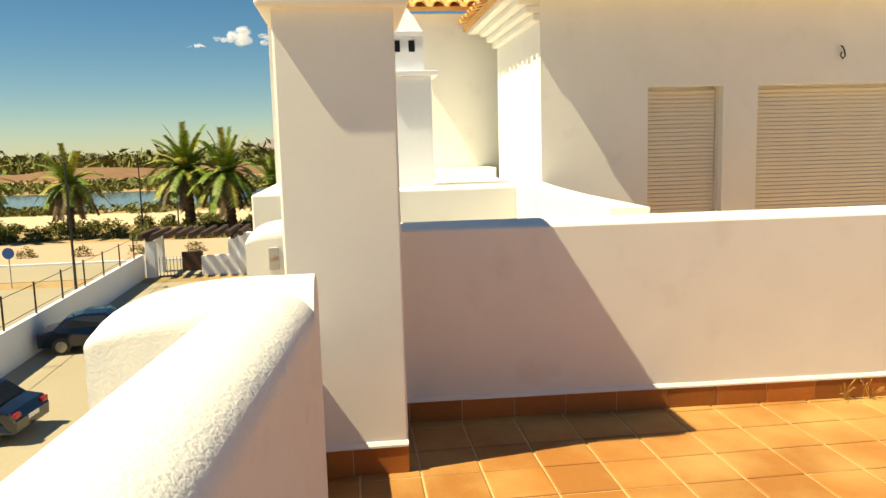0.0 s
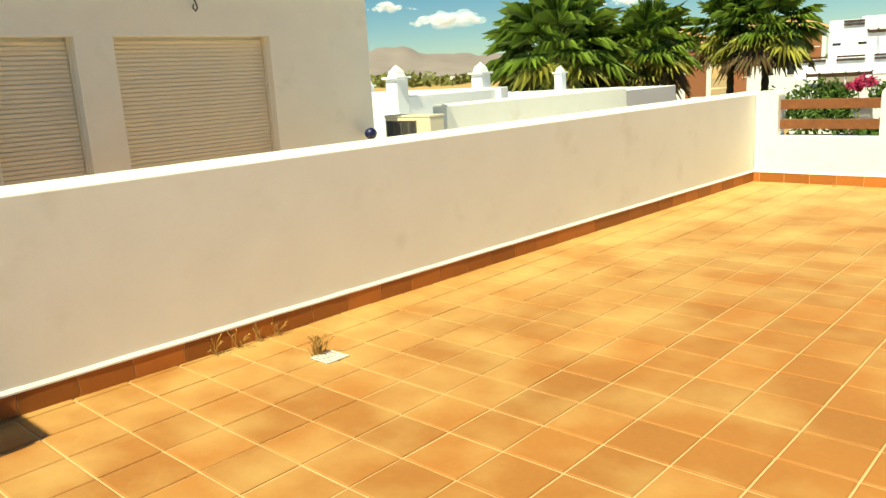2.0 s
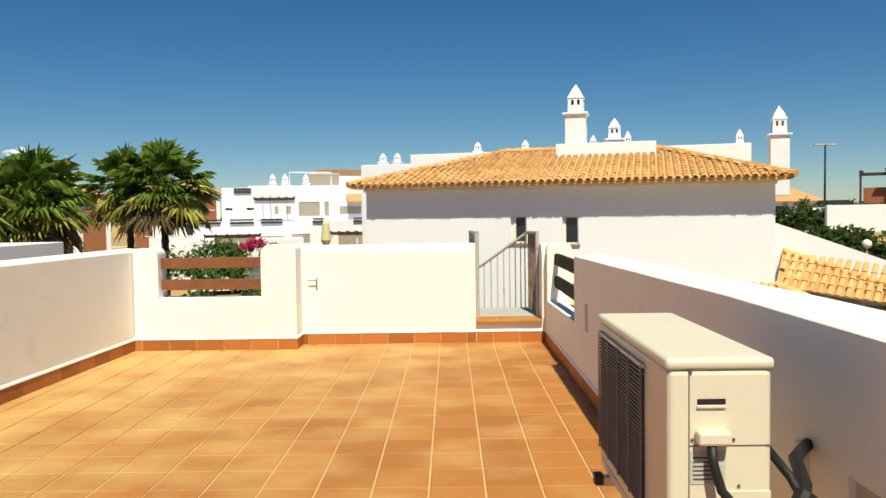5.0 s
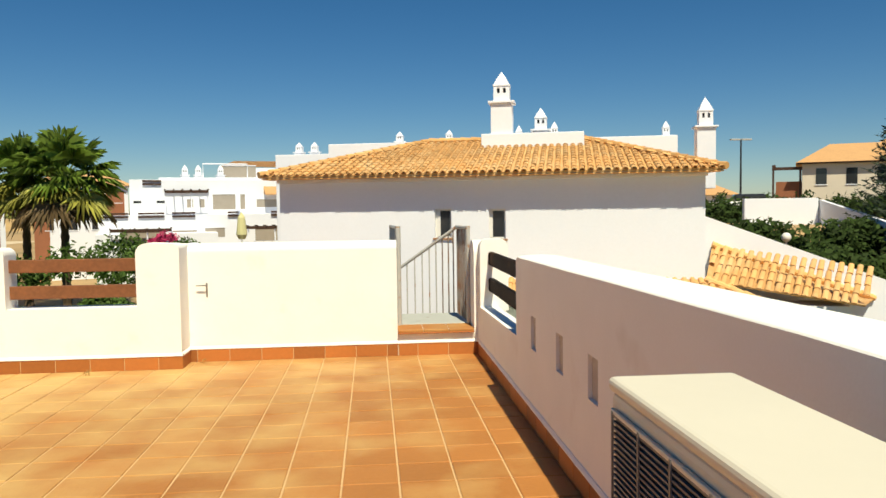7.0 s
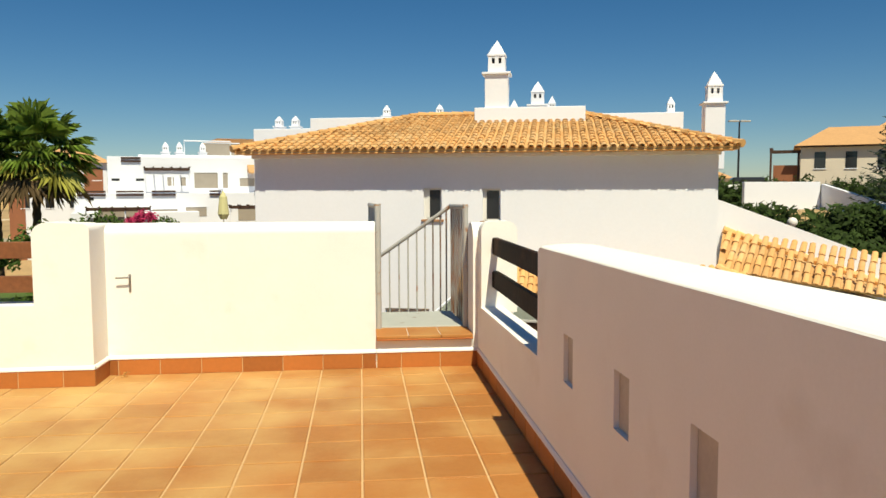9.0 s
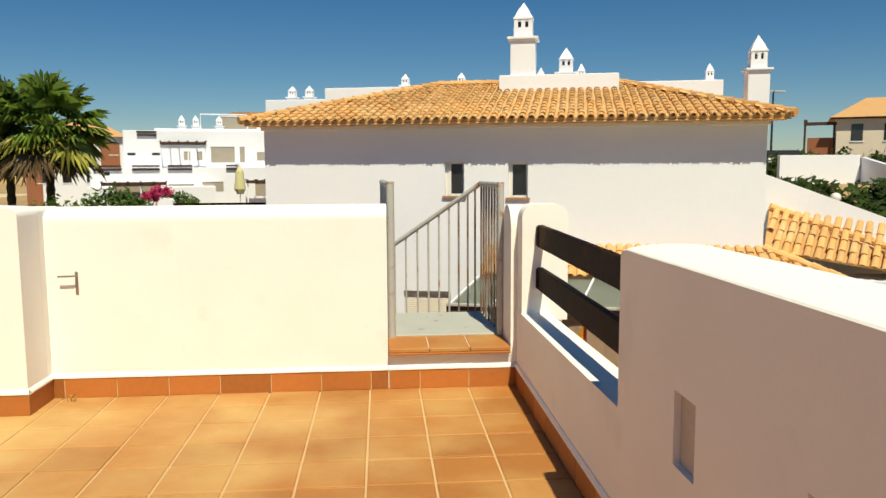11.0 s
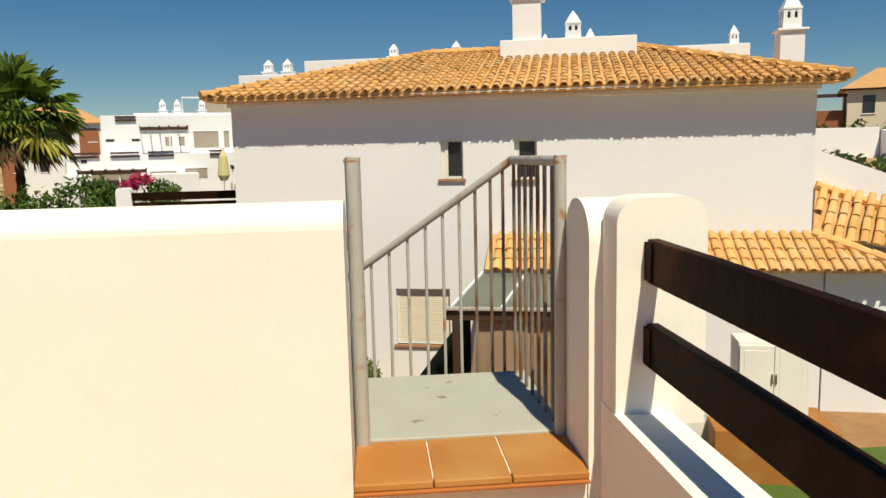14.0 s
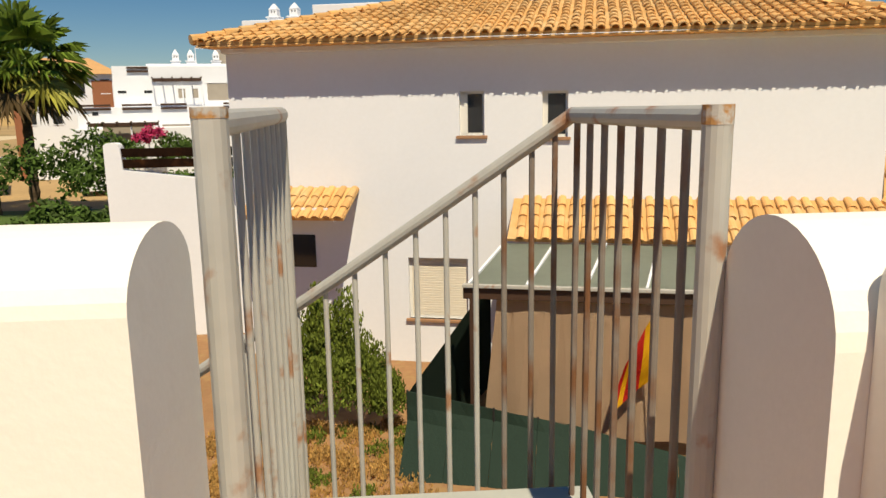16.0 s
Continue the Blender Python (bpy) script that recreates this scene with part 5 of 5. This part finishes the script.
gate = thing("entrance_pergola", Matrix.Translation((-46.22, -12.47, GZ)) @ Matrix.Diagonal((1.24, 1.24, 1.24, 1)), "entrance gatehouse with white pillars and dark pergola beams", "pergola")
for dx, dy, w, h in ((0, -2.1, 0.22, 1.75), (-1.6, -2.1, 0.22, 1.75), (0, 1.75, 0.25, 1.75), (-1.6, 1.75, 0.25, 1.75), (0.1, 2.3, 0.30, 2.0)):
    part("pillar", boxed(dx - w, dx + w, dy - w, dy + w, 0, h, 0.02), PLASTER_FAR, gate)
for dy in (-2.1, 1.75):
    part("side_beam", boxed(-2.1, 0.5, dy - 0.08, dy + 0.08, 1.75, 1.92, 0.01), DARK_WOOD, gate)
for k in range(9):
    part("rafter", boxed(-2.5, 0.9, -2.4 + 0.56 * k, -2.2 + 0.56 * k, 1.92, 2.16, 0.01), DARK_WOOD, gate)
part("low_wall", boxed(-0.15, 0.1, 0.2, 1.6, 0, 0.95, 0.02), PLASTER_FAR, gate)
part("meter_louvre", boxed(-0.2, 0.05, -0.7, 0.25, 0.25, 1.15, 0.01), DARK_WOOD, gate)
for k in range(8):
    part("gate_bar", tube(bmesh.new(), [(0, -1.9 + 0.16 * k, 0), (0, -1.9 + 0.16 * k, 0.95)], 0.015, 5), BLACK_IRON, gate)
for x, y, h in ((-41.63, -17.82, 6.8), (-77.03, -23.41, 7.4), (-78.27, -20.3, 4.5), (-75.79, -30.24, 5.6), (-77.65, -9.74, 5.0)):
    lp = thing("street_lamp", pose(x, y, GZ), "slim dark street lamp post", "street lamp", "promenade lamps")
    part("pole", tube(bmesh.new(), [(0, 0, 0), (0, 0, h * 0.6), (0, 0, h)], [0.08, 0.06, 0.05], 8), BLACK_IRON, lp)
    part("head", boxed(-0.35, 0.1, -0.1, 0.1, h, h + 0.1, 0.03), BLACK_IRON, lp)
sign = thing("road_sign", pose(-44.73, -22.29, GZ), "blue round road sign on a grey post", "road sign")
part("pole", tube(bmesh.new(), [(0, 0, 0), (0, 0, 2.2)], 0.035, 6), STEEL, sign)
part("plate", tube(bmesh.new(), [(0.03, 0, 1.95), (0.06, 0, 1.95)], 0.32, 18), material("sign_blue", (0.02, 0.09, 0.30), 0.4, bump=0), sign)
meter = tagged(part("meter_box", boxed(-5.93, -5.89, -4.02, -3.94, 0.88, 1.05, 0.006), STEEL), "small grey metal box on the white wall stub", "meter box")

# ---- distant apartments ----
AM = pose(-17.3, 76.0, 0, 0, 0, 16)


def on_flats(px, py):
    return (px - 300) * 0.0552, 1.55 - (py - 341.5) * 0.0552


# Darker beige carries the shade of recesses that are only flat panels.
SHADE_WALL = material("beige_shaded_opening", (0.34, 0.30, 0.25), 0.9, grain=2, vary=0.05)
flats = thing("apartment_building", AM, "stepped white apartment block with terraces and pergolas", "building")


def flat_block(x0, x1, y0, y1, d0, d1, mat=None):
    a, zt = on_flats(x0, y0)
    b, zb = on_flats(x1, y1)
    part("wall", boxed(a, b, d0, d1, zb, zt, 0.03), mat or PLASTER_FAR, flats)


flat_block(197, 470, 286, 460, 0, 12)
flat_block(245, 470, 281, 300, 2, 12)
flat_block(150, 470, 346, 460, -3.5, 0.0)
flat_block(148, 330, 375, 460, -6, -3.5)
flat_block(390, 470, 262, 290, 4, 14)
for x0, x1, y0, y1, d in ((332, 387, 312, 338, -0.02), (203, 215, 322, 326, -0.02), (240, 253, 322, 326, -0.02), (289, 299, 320, 334, -0.02), (310, 318, 320, 334, -0.02), (407, 447, 321, 335, -0.02), (357, 417, 258, 279, 3.98), (313, 345, 369, 384, -3.53), (185, 250, 372, 390, -6.03), (170, 178, 352, 357, -3.53), (262, 300, 372, 392, -3.53), (395, 440, 372, 392, -3.53)):
    a, zt = on_flats(x0, y0)
    b, zb = on_flats(x1, y1)
    w = new("window")
    w.parent = flats
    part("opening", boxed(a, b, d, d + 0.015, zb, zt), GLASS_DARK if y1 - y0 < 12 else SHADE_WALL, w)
    part("frame", boxed(a - 0.05, b + 0.05, d - 0.05, d, zt, zt + 0.08), PLASTER_FAR, w)
for x0, x1, y, d in ((210, 250, 343, -3.6), (262, 298, 343, -3.6), (350, 368, 343, -3.6), (422, 447, 343, -3.6), (218, 248, 288, -0.1), (155, 195, 343, -3.6), (338, 365, 287, 1.8)):
    a, z = on_flats(x0, y)
    b, _ = on_flats(x1, y)
    for k in range(2):
        part("terrace_rail", boxed(a, b, d - 0.06, d, z - 0.1 - 0.3 * k, z + 0.06 - 0.3 * k), DARK_WOOD, flats)
a, zt = on_flats(370, 312)
part("balcony_column", boxed(a, a + 0.45, -0.35, -0.05, zt - 1.5, zt), PLASTER_FAR, flats)
a, zt = on_flats(420, 298)
part("tile_canopy", extrude(bmesh.new(), [(0.0, zt), (-1.2, zt - 0.75), (-1.2, zt - 0.85), (0.0, zt - 0.7)], "x", a, a + 1.6), ROOF_FAR, flats)
for x0, x1, y, d in ((253, 323, 307, -1.5), (170, 258, 369, -8.0), (378, 450, 369, -6.0)):
    a, z = on_flats(x0, y)
    b, _ = on_flats(x1, y)
    pg = new("terrace_pergola")
    pg.parent = flats
    part("beam", boxed(a, b, d - 0.1, d + 0.1, z - 0.12, z + 0.12), DARK_WOOD, pg)
    part("back_beam", boxed(a, b, d + 1.3, d + 1.45, z - 0.12, z + 0.12), DARK_WOOD, pg)
    for k in range(6):
        u = a + (b - a) * k / 5
        part("rafter", boxed(u - 0.05, u + 0.05, d - 0.4, d + 1.5, z + 0.12, z + 0.22), DARK_WOOD, pg)
        if k in (0, 3, 5):
            part("post", boxed(u - 0.06, u + 0.06, d - 0.06, d + 0.06, z - 2.3, z - 0.1), PLASTER_FAR, pg)
bm = tube(bmesh.new(), [(*on_flats(320, 281)[:1], 2.5, on_flats(320, 281)[1]), (*on_flats(320, 256)[:1], 2.5, on_flats(320, 256)[1]), (*on_flats(398, 256)[:1], 2.5, on_flats(398, 256)[1]), (*on_flats(398, 281)[:1], 2.5, on_flats(398, 281)[1])], 0.07, 6)
part("roof_frame", bm, PLASTER_FAR, flats)
for px in (290, 313, 352):
    u, z = on_flats(px, 281)
    chimney(AM @ Matrix.Translation((u, 3.5, z - 0.1)), "small white roof vent with a lantern top", 0.75, 0.35, 0.9, "roof vents")
for px, py, x in ((352, 247, 1), ):
    u0_, z0_ = on_flats(352, 258)
    u1_, z1_ = on_flats(460, 241)
    fr = new("roof")
    fr.parent = flats
    bm = bmesh.new()
    q = [bm.verts.new(p) for p in ((u0_, 6, z0_), (u1_ + 2, 6, z0_), (u1_ + 1, 11, z1_), (u0_ + 2.2, 11, z1_))]
    f = bm.faces.new(q)
    bmesh.ops.solidify(bm, geom=[f], thickness=0.2)
    part("tiles", bm, ROOF_FAR, fr)


def far_house(m, w, d, h, label, brick=False, porch=False, group="far houses", wall=None):
    o = thing("townhouse", m, label, "house", group)
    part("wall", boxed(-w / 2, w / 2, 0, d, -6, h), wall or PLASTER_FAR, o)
    bm = bmesh.new()
    q = [bm.verts.new(p) for p in ((-w / 2 - .5, -.5, h), (w / 2 + .5, -.5, h), (w / 2 + .5, d + .5, h), (-w / 2 - .5, d + .5, h), (-w / 4, d / 2, h + 1.7), (w / 4, d / 2, h + 1.7))]
    for f in ((0, 1, 5, 4), (1, 2, 5), (2, 3, 4, 5), (3, 0, 4), (3, 2, 1, 0)):
        bm.faces.new([q[i] for i in f])
    part("roof", bm, ROOF_FAR, o)
    for k in range(int(w / 2.2)):
        u = -w / 2 + 1.0 + 2.2 * k
        for z in (h - 1.8, h - 4.6):
            wi = new("window")
            wi.parent = o
            part("pane", boxed(u, u + 0.8, -0.03, -0.005, z, z + 1.3), GLASS_DARK, wi)
            part("frame", boxed(u - 0.06, u + 0.86, -0.06, -0.03, z - 0.08, z), PLASTER_FAR, wi)
    if brick:
        part("brick_panel", boxed(w / 2 - 2.2, w / 2 - 0.4, -0.05, -0.02, -6, h - 0.6), BRICK, o)
    if porch:
        u = -w / 2
        part("porch_wall", boxed(u - 2.0, u - 0.02, 0.6, 0.8, -6, h - 1.5), BRICK, o, "red brick porch wall")
        part("porch_beam", boxed(u - 2.3, u, 0.2, 0.45, h - 0.55, h - 0.3), DARK_WOOD, o)
        part("porch_beam", boxed(u - 2.3, u - 2.05, 0.2, 3.0, h - 0.3, h - 0.1), DARK_WOOD, o)
        for x in (u - 2.2, u - 0.15):
            part("porch_post", boxed(x - 0.08, x + 0.08, 0.25, 0.4, -6, h - 0.55), DARK_WOOD, o)
        # dark strip stands in for the shadow under the eave
        part("eave_shadow_board", boxed(-w / 2 - 0.4, w / 2 + 0.4, -0.4, 0.0, h - 0.12, h - 0.02), DARK_WOOD, o)
    elif brick:
        part("brick_panel", boxed(-w / 2 - 0.02, -w / 2 + 1.4, -0.05, -0.02, -6, h - 0.6), BRICK, o)
    return o


far_house(pose(-30.5, 84, 0, 0, 0, 20), 9.0, 8, 4.4, "white townhouse with brown tile roof behind palms", True)
far_house(pose(-33.0, 64, 0, 0, 0, 25), 7, 8, 3.2, "white townhouse with brown tile roof behind palms", True)
far_house(pose(-50, 78, 0, 0, 0, 30), 12, 8, 3.6, "white townhouse with brown tile roof behind palms")

# left garden wall with plank rail, near the house opposite
gw = setting("garden_terrace_wall", extrude(bmesh.new(), [(-6.35, GZ), (-2.9, GZ), (-2.9, -0.28), (-4.0, -0.28), (-5.95, -0.02), (-5.98, 0.5)] + arc(-6.1, 0.5, 0.1, 0, 90) + arc(-6.25, 0.5, 0.1, 90, 180), "y", 26.2, 26.5), PLASTER_FAR, "white terrace wall with a wooden rail")
gr = thing("wooden_rail", pose(0, 0, 0), "dark brown planks on the lower terrace wall", "railing", "wooden rails")
for z in (0.02, 0.27):
    part("plank", boxed(-6.0, -3.3, 26.25, 26.3, z, z + 0.2, 0.005), WOOD, gr)
mounds("garden_bushes", [(rnd.uniform(-16, -7), rnd.uniform(40, 62), GZ + 1.2, 1.3, 1.3, rnd.uniform(0.6, 1.7)) for _ in range(44)] + [(-7.6, 40, -3.4, 1.3, 1.4, 1.2), (-9.8, 41, -3.5, 1.2, 1.4, 1.1), (-19.5, 52, -2.4, 2.2, 2, 2.0), (-17.5, 55, -2.2, 2.2, 2, 2.4), (-22.5, 50, -2.8, 2.0, 2, 1.8), (-15.5, 50, -2.9, 1.8, 2, 1.7), (-15.2, 64, -2.2, 1.5, 1.5, 1.5), (-19.0, 64, -2.4, 1.6, 1.5, 1.5)], LEAF, "green garden bushes between the terraces", 51, 0.24, per=240)
BOUGAIN = material("magenta_bougainvillea", (0.42, 0.02, 0.10), 0.7, island=0.3)
mounds("bougainvillea", [(-17.6, 67.0, -0.9, 1.0, 0.8, 0.8), (-18.5, 67.1, -1.2, 0.7, 0.7, 0.6)], BOUGAIN, "magenta bougainvillea by the far terrace", 52, 0.16, per=160)
para = thing("parasol", pose(-11.2, 66, -1.6), "closed pale yellow parasol on the far terrace", "parasol")
part("canopy", tube(bmesh.new(), [(0, 0, 0.8), (0, 0, 1.2), (0, 0, 2.6), (0, 0, 3.1)], [0.25, 0.45, 0.3, 0.03], 10), material("pale_yellow_cloth", (0.62, 0.58, 0.30), 0.9), para)
part("pole", tube(bmesh.new(), [(0, 0, -2.4), (0, 0, 0.9)], 0.04, 6), STEEL, para)

# ---- slope with hedge, wall and houses on the right ----
bm = bmesh.new()
rows = []
for k in range(13):
    t = k / 12
    p = Vector((12 + 42 * t, 30 - 2 * t, 0))
    rows.append([bm.verts.new(q) for q in ((p.x, p.y - 3, GZ), (p.x + 1, p.y + 5, GZ + 2.0 + 0.6 * noise.noise((t * 5, 1, 1))), (p.x + 2, p.y + 13, 0.2), (p.x + 6, p.y + 60, 1.2), (p.x + 6, p.y + 160, 1.0))])
for r0, r1_ in zip(rows, rows[1:]):
    for k in range(4):
        bm.faces.new((r0[k], r1_[k], r1_[k + 1], r0[k + 1]))
setting("ground_slope", bm, GROUND, "dry earth slope rising behind the houses")
mounds("hedge", [(13.5 + 1.0 * k + rnd.uniform(-0.6, 0.6), 34.0 + rnd.uniform(-2.2, 2.2) + 0.05 * k, -1.6 - 0.045 * k + rnd.uniform(-0.8, 0.5) + 0.2 * math.sin(k), 1.5, 1.5, rnd.uniform(1.2, 1.9)) for k in range(34)] + [(15 + rnd.uniform(0, 24), 38 + rnd.uniform(-1, 1), -0.7, 1.6, 1.4, 1.3) for _ in range(22)] + [(22 + 1.3 * k, 50 + 0.5 * k, 0.4, 1.6, 1.4, 1.5 + 0.3 * math.sin(2 * k)) for k in range(14)], HEDGE, "dense dark green hedge on the slope", 61, 0.3, "hedge", 190)
way = Vector((-1.8, -8.0, -1.03)).normalized()
up = Vector((0, 0, 1))
side = up.cross(way).normalized()
m = Matrix((way, side, way.cross(side))).transposed().to_4x4()
m.translation = (27.6, 46.0, 1.78)
setting("slope_wall", boxed(0, 17, -0.12, 0.12, -1.6, 0, 0.02, m=m), PLASTER_FAR, "long white wall descending the slope")
setting("slope_wall_upper", boxed(22.6, 27.4, 46.0, 46.3, -2, 1.93, 0.02), PLASTER_FAR, "white retaining wall on the slope")
gl = thing("globe_lamp", pose(18.0, 33.0, -3.2), "white globe garden lamp on a short pole", "street lamp")
part("pole", tube(bmesh.new(), [(0, 0, 0), (0, 0, 3.15)], 0.05, 8), STEEL, gl)
bm = bmesh.new()
bmesh.ops.create_uvsphere(bm, u_segments=16, v_segments=10, radius=0.21)
bmesh.ops.translate(bm, verts=bm.verts, vec=(0, 0, 3.32))
part("globe", bm, WHITE_PLASTIC, gl, "white opal globe", True)
sl = thing("street_lamp", pose(27.8, 57.0, 0.5), "tall grey double-armed street lamp", "street lamp")
part("pole", tube(bmesh.new(), [(0, 0, -1), (0, 0, 6.0)], [0.1, 0.06], 8), BLACK_IRON, sl)
for s in (-1, 1):
    part("arm", boxed(min(0.05 * s, 0.85 * s), max(0.05 * s, 0.85 * s), -0.12, 0.12, 5.95, 6.07, 0.03), STEEL, sl)
far_house(pose(38.6, 58.6, -0.4, 0, 0, -30), 8.5, 8, 5.3, "cream townhouse with tile roof and brick porch", True, True, wall=CREAM)
far_house(pose(47.5, 62.0, 0.0, 0, 0, -30), 9, 9, 6.3, "cream townhouse with tile roof and brick panels", True, wall=CREAM)
far_house(pose(33.0, 82.0, 0, 0, 0, -20), 12, 8, 2.6, "low terracotta coloured house far on the hill")
car3 = thing("car", pose(26.0, 52.5, 0.9, 0, 0, 160), "white car parked on the upper road", "car", "parked cars")
part("body", boxed(-2.1, 2.1, -0.85, 0.85, 0.3, 0.9, 0.15), WHITE_PAINT, car3)
part("cabin", boxed(-1.2, 0.9, -0.75, 0.75, 0.9, 1.4, 0.15), GLASS_DARK, car3)


def pine(x, y, z, h, seed):
    rnd = random.Random(seed)
    t = thing("conifer_tree", pose(x, y, z), "dark green conifer tree with upright branches", "tree")
    part("trunk", tube(bmesh.new(), [(0, 0, 0), (0, 0, h)], [0.22, 0.04], 8), TRUNK, t)
    bm = bmesh.new()
    for k in range(150):
        zz = h * (0.12 + 0.88 * (k / 150))
        a = k * 2.4
        L = 2.6 * (1 - (zz / h) * 0.8) * rnd.uniform(0.7, 1.1)
        o = Vector((0, 0, zz))
        e = o + Vector((math.cos(a) * L, math.sin(a) * L, L * 0.45))
        tube(bm, [o, o.lerp(e, 0.5) + Vector((0, 0, -0.1)), e], [0.03, 0.02, 0.01], 3)
        for i in range(16):
            p = o.lerp(e, 0.25 + 0.75 * i / 15)
            d = Vector((rnd.uniform(-1, 1), rnd.uniform(-1, 1), rnd.uniform(-0.2, 1))).normalized() * 0.32
            w = d.orthogonal().normalized() * 0.06
            bm.faces.new([bm.verts.new(q) for q in (p - w, p + d, p + w)])
    part("crown", bm, DARK_LEAF, t)


DARK_LEAF = material("dark_conifer", (0.02, 0.035, 0.015), 0.7, island=0.3)
pine(27.3, 38.6, -1.0, 7.4, 3)
pine(29.5, 37.0, -1.0, 6.0, 4)

# ---- pieces of the terrace, last ----
lay_floor()
rad = radians(-2.10)
skirting(wall_left, (-4.36, YL), (math.sin(rad), -math.cos(rad)), 11.8)
skirting(wall_front, (-0.03, YF), (-1, 0), 2.27, 0.123)
skirting(wall_front_low, (-2.30, YF), (0, -1), 0.36, 0.37)
skirting(sill_base, (XR, YF), (-1, 0), 0.905, TP)
skirting(wall_front_low, (-2.29, YL), (-1, 0), 2.07, 0.25)
skirting(wall_right, (XR, -3.7), (0, 1), 10.41, 0.3)
skirting(wall_pier, (XR, 6.71), (0, 1), 2.31, 0.27)
skirting(pillar, (-4.03, -3.12), (0, -1), 0.62, 0.31, 0.15)
